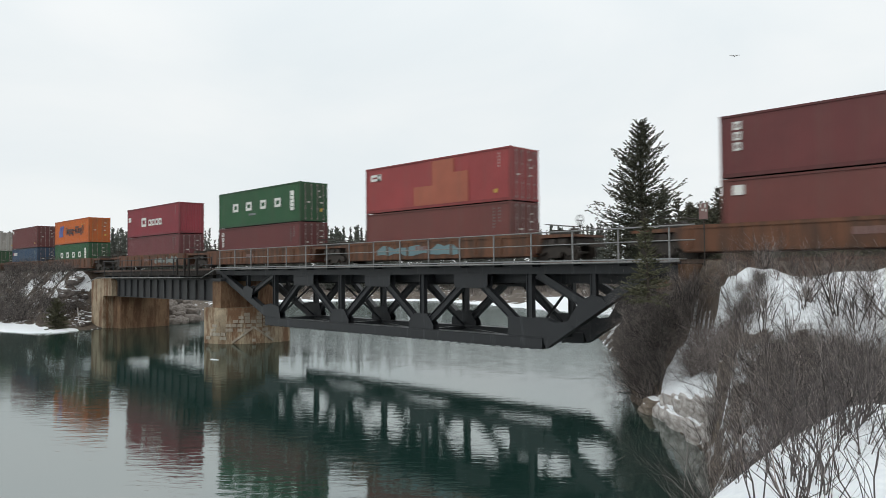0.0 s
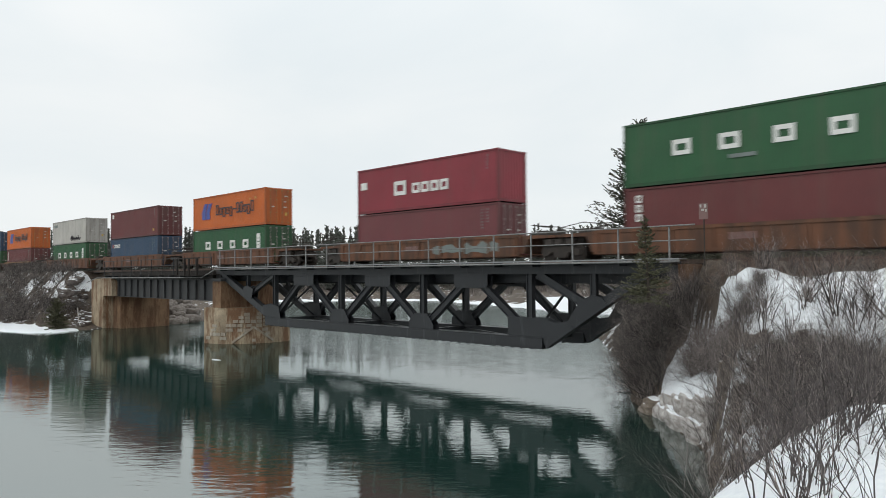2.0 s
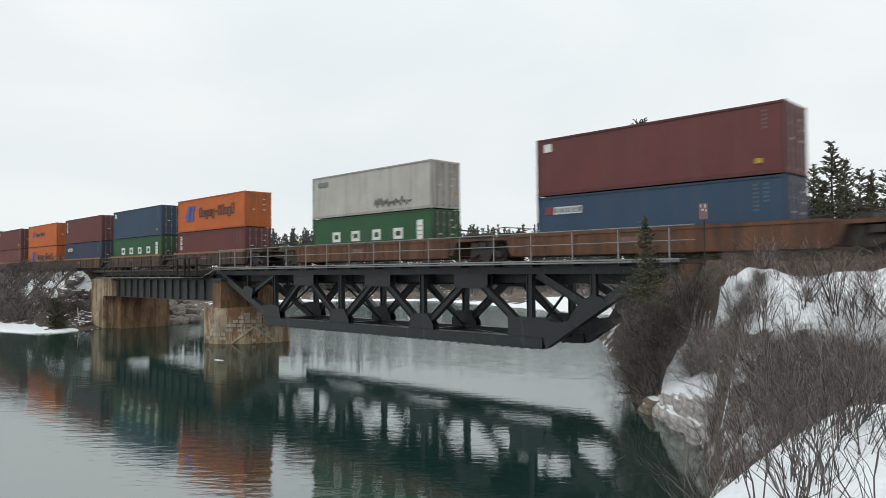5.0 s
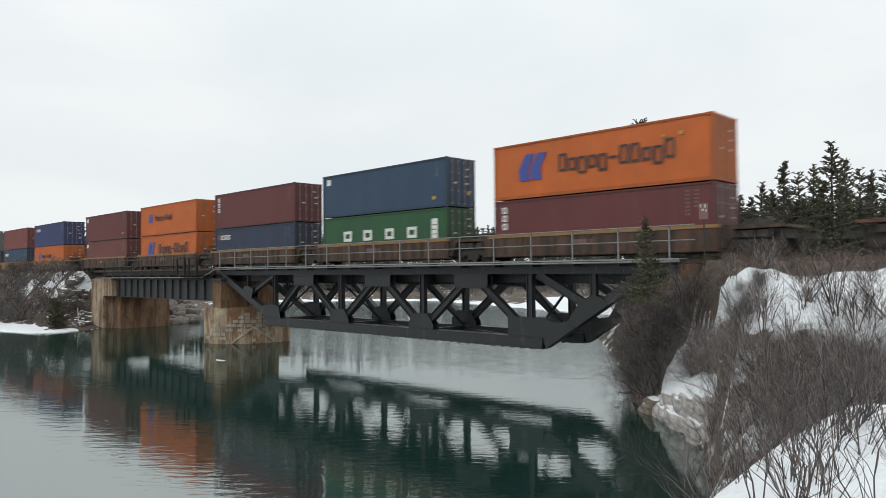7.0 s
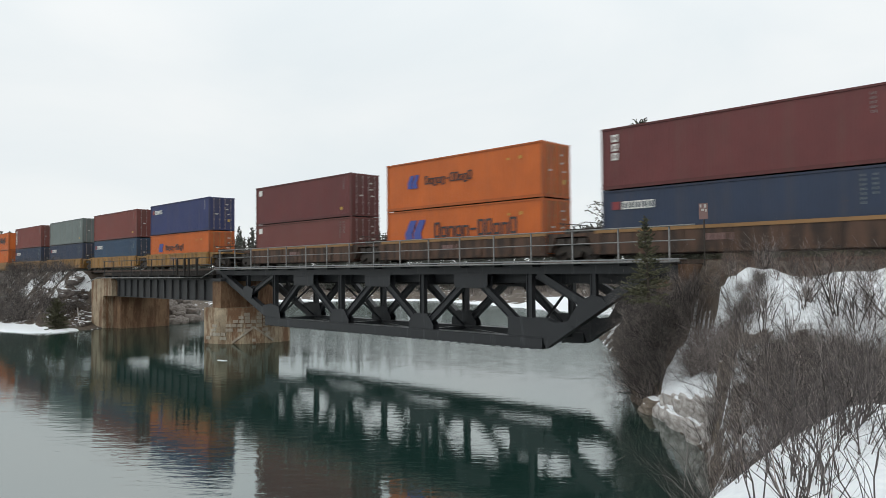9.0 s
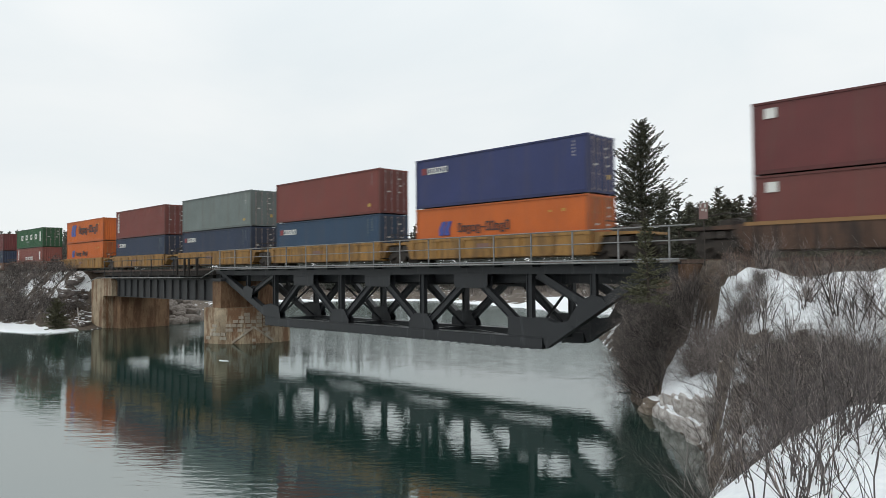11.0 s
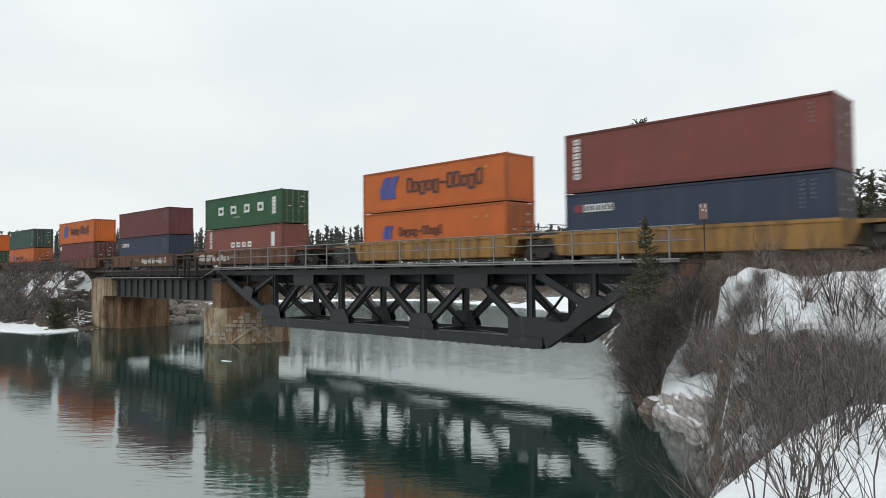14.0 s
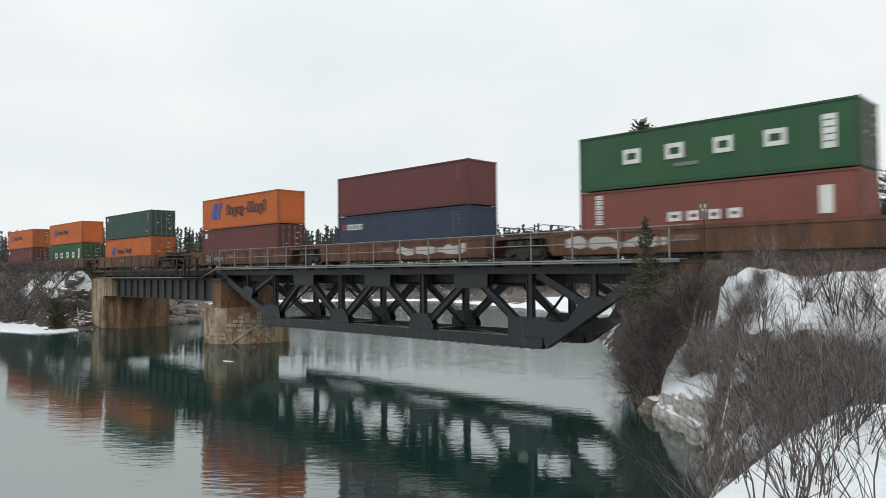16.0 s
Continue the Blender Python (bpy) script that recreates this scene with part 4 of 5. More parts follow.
def build_well(x, length, mat, label, first, last, seed, spacing):
    """A well car unit; x is the middle of its well. first: leading unit of its car, last: trailing one."""
    w = thing("well_car", label, "rail car", "well cars of the train")
    r = random.Random(seed)
    half, hw = length / 2, 1.46
    # over the sides painted in shadow the chord takes a lighter tan
    top_mat = CHORD_TAN if mat == WELL_RUST_SHADED else mat
    for s in (-1, 1):
        y = s * hw
        part("top_chord", Builder().along_x([(y + s * 0.01, 1.30), (y + s * 0.01, 1.45), (y - s * 0.15, 1.45), (y - s * 0.15, 1.30)][::-s], -half, half), top_mat, w)
        o = [(y - s * 0.035, 1.299), (y - s * 0.035, 0.44), (y, 0.44), (y, 0.32), (y - s * 0.13, 0.32), (y - s * 0.13, 0.44), (y - s * 0.09, 0.44), (y - s * 0.09, 1.299)]
        side = part("side_sill", Builder().along_x(o[::-s], -half, half), mat, w)
        rib = Builder().box(-0.06, 0.06, -0.03, 0.035, 0.42, 1.30).mesh("rib", mat)
        n = int(length / 1.9)
        for i in range(n + 1):
            part("rib", rib, mat, side, at=(-half + 0.25 + i * (length - 0.5) / n, s * hw if s > 0 else -hw, 0))
        if s < 0:
            b = Builder()
            for i in range(4):
                a = half * (-0.15 + 0.0) + i * 0.3
                b.box(a, a + 0.22, -hw + 0.018, -hw + 0.05, 0.8, 1.08)
            tagged(part("marking", b, PAINT["faded_sign"], side), kind="stuff")
            spray = {1: (-4.7, 2.4, TEAL_MARK), 3: (1.2, 6.2, PAINT["grey"]), 17: (-6.8, -1.5, PAINT["pale"]), 18: (0.2, 6.0, PAINT["pale"]), 19: (-5.0, -2.0, PAINT["grey"])}.get(seed)
            if spray:
                up = [(spray[0] + (spray[1] - spray[0]) * i / 13, 0.85 + 0.4 * r.random()) for i in range(14)]
                dn = [(x0, 0.5 + 0.2 * r.random()) for x0, _ in up]
                g = Builder()
                k = len(up)
                g.add([(x0, -hw + 0.02, z0) for x0, z0 in up + dn], [(i, k + i, k + i + 1, i + 1) for i in range(k - 1)])
                part("spray_paint", g, spray[2], side)
    part("well_floor", Builder().box(-half, half, -hw + 0.12, hw - 0.12, 0.28, 0.40), mat, w)
    gap = (spacing - length) / 2
    for s, outer in ((1, first), (-1, last)):
        ext = gap if not outer else 2.55
        e = Builder()
        e.prism([(half * s, 0.45), (half * s, 1.40), ((half + ext) * s, 1.34), ((half + ext) * s, 1.22), ((half + 0.5) * s, 1.2), ((half + 0.22) * s, 0.45)][::s], -1.3, 1.3)
        end = part("end_platform", e, mat, w)
        gx0, gx1 = (half + 0.7) * s, (half + ext - 0.2) * s
        g = Builder().path([(gx1, -1.24, 1.34), (gx1, -1.24, 1.7), (gx0, -1.24, 1.9), (gx0, 1.2, 1.9), (gx1, 1.2, 1.7), (gx1, 1.2, 1.34)], 0.025)
        part("grab_rail", g, STEEL_DARK, end)
        part("brake_gear", Builder().box(min((half + 0.75) * s, (half + 1.3) * s), max((half + 0.75) * s, (half + 1.3) * s), -0.9, 0.2, 1.36, 1.62)
             .tube(((half + 1.1) * s, 0.5, 1.58), ((half + 1.1) * s, 1.0, 1.58), 0.2, n=10), STEEL_DARK, end)
        if outer:
            add_truck(w, (half + 1.05) * s)
            part("coupler", Builder().box(min((half + 2.55) * s, (half + 3.3) * s), max((half + 2.55) * s, (half + 3.3) * s), -0.14, 0.14, 0.72, 0.98), STEEL_DARK, end)
            part("brake_wheel", Builder().path([((half + 2.33) * s, -0.6 + 0.26 * math.cos(a * math.pi / 8), 2.05 + 0.26 * math.sin(a * math.pi / 8)) for a in range(17)], 0.028, 5).beam(((half + 2.33) * s, -0.86, 2.05), ((half + 2.33) * s, -0.34, 2.05), 0.04, 0.04).tube(((half + 2.3) * s, -0.6, 1.3), ((half + 2.3) * s, -0.6, 2.05), 0.03, n=6), STEEL_DARK, end)
        elif s < 0:
            add_truck(w, -(half + gap))
    MOVERS.append((w, x, TRACK_Y, RAIL_Z))


BROWN53, BROWN40, YELLOW40, RUST53 = (15.3, 19.65, WELL_BROWN, "rusty brown articulated well car carrying stacked containers"), (12.75, 15.75, WELL_RUST_SHADED, "rusty brown short well car with shade-darkened sides carrying stacked containers"), \
    (12.75, 15.4, WELL_YELLOW, "weathered yellow short well car carrying stacked containers"), (15.3, 19.65, WELL_BROWN, "dirty brown long well car with spray paint")
# rear end, car type, first/last unit, upper (paint, style, doors, height), lower
STACKS = [
    (-3.86, BROWN53, 0, 1, ("maroon", "down_word", 1, STD), ("rustred", "badge", 1, HC)),
    (-27.33, BROWN53, 1, 0, ("red", "patched", 1, HC), ("rustred", "plain", 1, HC)),
    (-47.11, BROWN53, 0, 0, ("green", "spaced", 1, HC), ("maroon", "down_word", 1, HC)),
    (-66.91, BROWN53, 0, 1, ("crimson", "serif", 0, HC), ("faded_crimson", "plain", 1, HC)),
    (-90.6, BROWN53, 1, 0, ("orange", "orange", 1, HC), ("green", "spaced", 1, HC)),
    (-110.26, BROWN53, 0, 0, ("maroon", "badge", 1, HC), ("blue", "side_word", 1, HC)),
    (-130.2, BROWN53, 0, 1, ("pale", "scrawl", 1, HC), ("green", "spaced", 1, HC)),
    (-151.82, BROWN40, 1, 0, ("orange", "orange", 1, HC), ("maroon", "down_word", 1, HC)),
    (-167.61, BROWN40, 0, 0, ("blue", "badge", 1, HC), ("green", "spaced", 1, HC)),
    (-183.32, BROWN40, 0, 0, ("maroon", "down_word", 1, HC), ("navy", "side_word", 1, HC)),
    (-198.97, BROWN40, 0, 0, ("orange", "orange_small", 1, HC), ("orange", "orange", 1, HC)),
    (-214.82, BROWN40, 0, 1, ("maroon", "badge", 1, HC), ("rustred", "badge", 1, HC)),
    (-234.83, YELLOW40, 1, 0, ("royal", "side_word", 1, HC), ("orange", "orange_small", 1, HC)),
    (-250.4, YELLOW40, 0, 0, ("brick", "plain", 1, HC), ("blue", "side_word", 1, HC)),
    (-266.35, YELLOW40, 0, 0, ("grey", "plain", 1, HC), ("navy", "side_word", 1, HC)),
    (-282.31, YELLOW40, 0, 0, ("brick", "tall_word", 1, HC), ("navy", "side_word", 1, HC)),
    (-298.26, YELLOW40, 0, 1, ("orange", "orange", 0, STD), ("orange", "orange_small", 1, HC)),
    (-320.22, BROWN53, 1, 0, ("green", "spaced", 1, STD), ("salmon", "spaced_low", 0, HC)),
    (-339.78, BROWN53, 0, 0, ("maroon", "plain", 0, STD), ("navy", "side_word", 0, HC)),
    (-359.49, BROWN53, 0, 1, ("orange", "orange", 0, STD), ("maroon", "badge", 1, HC)),
    (-382.51, BROWN53, 1, 0, ("dark_green", "badge", 1, STD), ("orange", "orange_small", 1, HC)),
    (-402.2, BROWN53, 0, 0, ("orange", "orange_small", 0, STD), ("green", "spaced", 1, HC)),
    (-421.8, BROWN53, 0, 1, ("orange", "orange_small", 1, STD), ("maroon", "badge", 1, HC)),
]
COLOUR_WORDS = {"red": "red", "brick": "brick-red", "maroon": "dark maroon", "rustred": "rust-red", "crimson": "crimson", "faded_crimson": "faded crimson", "green": "green", "dark_green": "dark green",
                "orange": "orange", "blue": "slate blue", "navy": "navy blue", "royal": "royal blue", "grey": "grey-green", "pale": "pale grey", "salmon": "salmon-brown"}
STYLE_WORDS = {"plain": "with plain weathered sides", "badge": "with a small white badge", "down_word": "with white marks running down one end", "patched": "with large faded orange repair patches",
               "spaced": "with four large white signs", "spaced_low": "with small white signs low down", "serif": "with white signs and a white badge", "orange": "with blue emblem and dark lettering bars",
               "orange_small": "with small blue emblem and dark bars", "side_word": "with red square and white sign", "scrawl": "with black spray paint scrawl", "tall_word": "with white marks down its end post"}


def build_train():
    for i, (x, car, first, last, up, low) in enumerate(STACKS):
        length, spacing, mat, label = car
        build_well(x + LONG / 2, length, mat, label, first, last, i, spacing)
        z = 9.495 - low[3]
        build_container(x, z, low[3], low[0], low[1], low[2], COLOUR_WORDS[low[0]] + " container " + STYLE_WORDS[low[1]], i * 2)
        build_container(x, 9.55, up[3], up[0], up[1], up[2], COLOUR_WORDS[up[0]] + " container " + STYLE_WORDS[up[1]], i * 2 + 1)


build_train()


# ---- plants ----
def bark_material(name, dark, light):
    return plain_rough(name, [(0.3, dark), (0.7, light)], 14, 0.9, 0.4, 0.01)




def twig_material(name, dark, light):
    m, t, b = node_material(name)
    g = t.nodes.new("ShaderNodeNewGeometry")
    c = ramp_node(t, g.outputs["Random Per Island"], [(0.0, dark), (0.40, shade(dark, 1.8)), (0.66, shade(light, 0.58)), (1.0, light)]).outputs["Color"]
    o = t.nodes.new("ShaderNodeObjectInfo")
    k = ramp_node(t, o.outputs["Random"], [(0.0, (0.6, 0.6, 0.6)), (1.0, (1.15, 1.1, 1.1))]).outputs["Color"]
    t.links.new(mix_node(t, 1.0, c, k, "MULTIPLY"), b.inputs["Base Color"])
    b.inputs["Roughness"].default_value = 0.85
    return m


TWIG = twig_material("grey_brown_twigs", (0.026, 0.022, 0.020), (0.40, 0.355, 0.33))
TWIG_DARK = plain_rough("dark_grey_stems", [(0.3, (0.035, 0.03, 0.029)), (0.7, (0.12, 0.10, 0.095))], 9, 0.85, 0.3, 0.005)
TWIG_RED = twig_material("red_brown_twigs", (0.04, 0.028, 0.022), (0.34, 0.245, 0.20))
TRUNK = bark_material("spruce_bark", (0.03, 0.024, 0.02), (0.10, 0.08, 0.065))


def needle_material(name, dark, light):
    m, t, b = node_material(name)
    g = t.nodes.new("ShaderNodeNewGeometry")
    c = ramp_node(t, g.outputs["Random Per Island"], [(0.0, dark), (0.75, light), (1.0, shade(light, 1.35))]).outputs["Color"]
    o = t.nodes.new("ShaderNodeObjectInfo")
    k = ramp_node(t, o.outputs["Random"], [(0.0, (0.75, 0.75, 0.75)), (1.0, (1, 1, 1))]).outputs["Color"]
    t.links.new(mix_node(t, 1.0, c, k, "MULTIPLY"), b.inputs["Base Color"])
    b.inputs["Roughness"].default_value = 0.8
    return m


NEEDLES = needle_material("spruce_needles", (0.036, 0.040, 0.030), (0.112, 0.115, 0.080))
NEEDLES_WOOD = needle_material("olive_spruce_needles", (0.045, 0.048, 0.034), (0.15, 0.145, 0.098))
# distant needles: the haze over the river is put into this paler colour
NEEDLES_HAZY = needle_material("hazy_spruce_needles", (0.07, 0.078, 0.068), (0.17, 0.18, 0.155))
NEEDLES_YOUNG = needle_material("young_spruce_needles", (0.05, 0.054, 0.03), (0.15, 0.145, 0.085))


def conifer_meshes(seed, height, radius, whorl, per, sprays, size, bare=0.1, power=0.85, needles=None, ragged=0.0):
    """Trunk and crown of a spruce: drooping branches set with small needle sprays."""
    r = random.Random(seed)
    trunk, limbs, leaves = Builder(), Builder(), Builder()
    lean = (r.uniform(-0.02, 0.02), r.uniform(-0.02, 0.02))

    def axis(z):
        return Vector((lean[0] * z + 0.06 * math.sin(z * 0.7 + seed), lean[1] * z, z))

    k = 7
    for i in range(k):
        z0, z1 = height * i / k, height * (i + 1) / k
        r0, r1 = 0.017 * height * (1 - i / k) + 0.012, 0.017 * height * (1 - (i + 1) / k) + 0.012
        trunk.tube(axis(z0), axis(z1), r0, r1, 7)
    z = height * bare
    while z < height * 0.985:
        f = (z - height * bare) / (height * (1 - bare))
        for j in range(per):
            if r.random() < 0.10:
                continue
            a = r.uniform(0, 6.283)
            ln = (radius * (1 - f) ** power * r.uniform(0.55, 1.12) + 0.10 * radius) * (0.8 + 0.3 * math.sin(a * 2 + seed + z * 0.4))
            if ragged:
                ln *= 1 - ragged * 0.4 + ragged * noise.noise(Vector((math.cos(a) * 1.3, math.sin(a) * 1.3, z * 0.7 + seed)))
            rise = ((0.75 if ragged else 0.55) * f - 0.1) + r.uniform(-0.22, 0.25)
            p0 = axis(min(height * 0.99, max(0.1, z + r.uniform(-1.6, 1.6) * whorl)))
            way = Vector((math.cos(a), math.sin(a), rise)).normalized()
            side = Vector((-math.sin(a), math.cos(a), 0))
            tip = p0 + way * ln + Vector((0, 0, 0.08 * ln))
            limbs.stick(p0, p0 + way * (ln * 0.8), 0.012 + 0.008 * ln, 0.006)
            n = max(3, int(sprays * ln / radius))
            for q in range(n):
                u = 0.18 + 0.85 * (q + r.random()) / n
                c = p0 + way * (ln * u) + Vector((0, 0, (0.10 + 0.10 * (ragged > 0)) * ln * u * u)) + side * (r.uniform(-0.34, 0.34) * ln * (1.05 - u * 0.75)) + Vector((0, 0, r.uniform(-0.10, 0.05) * (0.4 + size)))
                d = (way * r.uniform(0.5, 1.0) + side * r.uniform(-0.8, 0.8) + Vector((0, 0, r.uniform(-0.45, 0.4)))).normalized()
                w = d.cross(Vector((r.uniform(-0.7, 0.7), r.uniform(-0.7, 0.7), 1))).normalized()
                s = size * r.uniform(0.6, 1.3)
                leaves.add([c - d * s * 0.5, c - d * s * 0.05 + w * s * 0.2, c + d * s * 0.6, c - d * s * 0.02 - w * s * 0.2], [(0, 1, 2, 3)])
                e = d.cross(w)
                leaves.add([c - d * s * 0.45, c + e * s * 0.16, c + d * s * 0.5, c - e * s * 0.14], [(0, 1, 2, 3)])
        z += whorl * r.uniform(0.8, 1.2)
    leaves.add(limbs.v, limbs.f)
    return trunk.mesh("trunk", TRUNK), leaves.mesh("crown", needles or NEEDLES)


def conifer(meshes, at, rz, label, group="", scale=1.0, slim=1.0):
    t = thing("spruce_tree", label, "tree", group, at=at, rz=rz)
    for name, me in zip(("trunk", "crown"), meshes):
        p = part(name, me, None, t)
        p.scale = (scale * slim, scale * slim, scale)
    return t


def ground_z(x, y):
    h, _ = ground_height(np.array([x]), np.array([y]))
    return float(h[0])


def along(px, depth):
    """A place on the plan: px across the view, depth ahead of the camera."""
    side = (px - 784) / 1249.0 * depth
    c, s = math.cos(radians(YAW)), math.sin(radians(YAW))
    return -s * depth + c * side, c * depth + s * side


def join_meshes(name, placed, mat, label, category):
    """Many plants that nobody could count, as one mesh of four-sided faces."""
    verts, faces, k = [], [], 0
    for me, m in placed:
        co = np.empty(len(me.vertices) * 3, np.float32)
        me.vertices.foreach_get("co", co)
        m = np.array(m)
        verts.append(co.reshape(-1, 3) @ m[:3, :3].T + m[:3, 3])
        ix = np.empty(len(me.loops), np.int32)
        me.loops.foreach_get("vertex_index", ix)
        faces.append(ix.reshape(-1, 4) + k)
        k += len(me.vertices)
    me = bpy.data.meshes.new(name)
    me.from_pydata(np.concatenate(verts), [], np.concatenate(faces))
    me.update()
    me.materials.append(mat)
    return tagged(new(name, me), label, category, kind="stuff")


def plant_trees():
    big = conifer_meshes(11, 12.6, 4.4, 0.17, 10, 66, 0.25, 0.04, 0.74, ragged=0.35)
    conifer(big, (-25.1, 45.2, 3.55), 40, "tall dark green spruce with ragged crown behind the track", "")
    side = conifer_meshes(14, 8.6, 2.0, 0.25, 7, 22, 0.34, 0.05)
    x, y = along(1178, 53)
    conifer(side, (x, y, ground_z(x, y)), 10, "smaller dark spruce beside the tall spruce", "")
    young = conifer_meshes(21, 3.1, 1.15, 0.13, 7, 22, 0.16, 0.05, needles=NEEDLES_YOUNG)
    conifer(young, (-13.0, 23.7, 4.55), 0, "small young spruce growing beside the bridge railing", "")
    low = conifer_meshes(22, 3.1, 1.7, 0.15, 9, 34, 0.26, 0.02, needles=NEEDLES_YOUNG)
    conifer(low, (-80.2, 23.6, ground_z(-80.2, 23.6) - 0.1), 0, "bushy young spruce on the snowy far shore", "")
    edge = conifer_meshes(23, 9.5, 2.3, 0.25, 7, 20, 0.34, 0.05, needles=NEEDLES_YOUNG)
    conifer(edge, (-96.5, 19.5, ground_z(-96.5, 19.5)), 0, "brownish green spruce on the far river bank", "")
    for px, top in ((1203, 11.9), (1222, 10.6), (1240, 11.6)):
        x, y = along(px, 60)
        conifer(side, (x, y, ground_z(x, y) - 0.1), px, "smaller dark spruce beside the tall spruce", "small spruces behind the track", (top - ground_z(x, y)) / 8.6)
    kinds = [conifer_meshes(30 + i, 12.0, 2.3 + 0.35 * (i % 3), 0.28, 7, 22, 0.42, 0.03, 0.78, NEEDLES_WOOD) for i in range(5)]
    slight = [conifer_meshes(35 + i, 12.0, 1.75 + 0.25 * (i % 3), 0.30, 6, 14, 0.5, 0.03, 0.8, NEEDLES_HAZY) for i in range(4)]
    plain = [conifer_meshes(40 + i, 12.0, 1.5 + 0.25 * (i % 3), 0.42, 5, 9, 0.7, 0.03, 0.8) for i in range(4)]
    r = random.Random(4)
    # wood behind the track to the east
    for px, depth, top in ((1272, 84, 15.6), (1312, 86, 15.0), (1350, 82, 16.0), (1391, 80, 18.2), (1418, 86, 17.6), (1441, 84, 18.3), (1476, 76, 19.6), (1503, 82, 18.6), (1524, 88, 18.2), (1548, 80, 17.0), (1575, 86, 17.8),
                           (1600, 80, 17.0), (1330, 92, 15.2), (1290, 90, 13.4), (1370, 90, 16.0), (1460, 92, 17.4), (1240, 96, 12.6), (1222, 90, 11.6), (1205, 86, 11.5), (1255, 88, 11.6), (1300, 84, 12.2), (1400, 96, 16.2), (1490, 96, 18.0), (1540, 98, 17.5)):
        x, y = along(px, depth)
        z = ground_z(x, y)
        k = r.randrange(5)
        conifer(kinds[k], (x, y, z - 0.2), r.uniform(0, 360), "dark green spruce in the wood behind the track", "spruces of the wood", (top - z) / 12.0)
    for i in range(70):
        depth = r.uniform(68, 94)
        x, y = along(r.uniform(1185, 1440), depth)
        z = ground_z(x, y)
        top = 5.8 + depth * (480 - r.uniform(352, 392)) / 1249.0
        conifer(kinds[r.randrange(5)], (x, y, z - 0.2), r.uniform(0, 360), "olive green spruce at the edge of the wood", "spruces of the wood", (top - z) / 12.0, 1.25)
    for i in range(110):
        x, y = along(r.uniform(1175, 1640), r.uniform(95, 150))
        z = ground_z(x, y)
        conifer(kinds[r.randrange(5)], (x, y, z - 0.2), r.uniform(0, 360), "dark green spruce in the wood behind the track", "spruces of the wood", r.uniform(0.75, 1.05))
    # far wood across the river
    rest = []
    for i in range(680):
        px, depth = r.uniform(-60, 1180), r.uniform(158, 235)
        x, y = along(px, depth)
        z = ground_z(x, y)
        top = 5.8 + depth * (478 - 393 - 27 * r.random() ** 0.8) / 1249.0
        if depth < 168:
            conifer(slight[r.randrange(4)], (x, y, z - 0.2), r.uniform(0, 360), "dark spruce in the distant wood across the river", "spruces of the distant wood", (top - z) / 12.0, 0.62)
        else:
            k = (top - z) / 12.0
            rest.append((plain[r.randrange(4)][1], pose(x, y, z - 0.2, 0, 0, r.uniform(0, 360)) @ Matrix.Diagonal((k * 0.7, k * 0.7, k, 1))))
    join_meshes("distant_wood", rest, NEEDLES_HAZY, "dark spruce wood on the horizon across the river", "wood")


def shrub_mesh(seed, height, spread, stems, depth, thick, mat, fork=0.5):
    """A bare bush: stems that fork into ever finer twigs."""
    r = random.Random(seed)
    b = Builder()

    def grow(p, d, ln, rad, level):
        steps = 3 if level < 2 else 2
        for i in range(steps):
            d = (d + Vector((r.gauss(0, 0.2), r.gauss(0, 0.2), r.gauss(0.04, 0.14)))).normalized()
            q = p + d * (ln / steps)
            r1 = rad * 0.80
            b.stick(p, q, rad, r1)
            p, rad = q, r1
            if level < depth and i < steps:
                for _ in range(2 if r.random() < 0.65 else 1):
                    s = (d + Vector((r.gauss(0, fork), r.gauss(0, fork), r.gauss(0.12, 0.3)))).normalized()
                    grow(p, s, ln * r.uniform(0.45, 0.72), rad * 0.62, level + 1)

    for i in range(stems):
        a, o = r.uniform(0, 6.283), r.uniform(0.05, spread)
        d = Vector((math.cos(a) * o, math.sin(a) * o, 1)).normalized()
        grow(Vector((math.cos(a) * 0.15 * r.random(), math.sin(a) * 0.15 * r.random(), -0.15)), d, height * r.uniform(0.45, 0.75), thick * r.uniform(0.7, 1.2), 0)
    return b.mesh("shrub", mat)


def on_drift(x, y):
    d = river_distance(np.array([x]), np.array([y]))
    return float(drift_mask(np.array([x]), np.array([y]), d)[0][0]) > 0.3 and d[0] < 1.7


def shore(x, y):
    return float(river_distance(np.array([x]), np.array([y]))[0])


def across(x, y):
    """Where a place on the plan lies across the view; along() the other way round."""
    c, s = math.cos(radians(YAW)), math.sin(radians(YAW))
    return 784 + 1249.0 * (c * x + s * y) / (c * y - s * x)


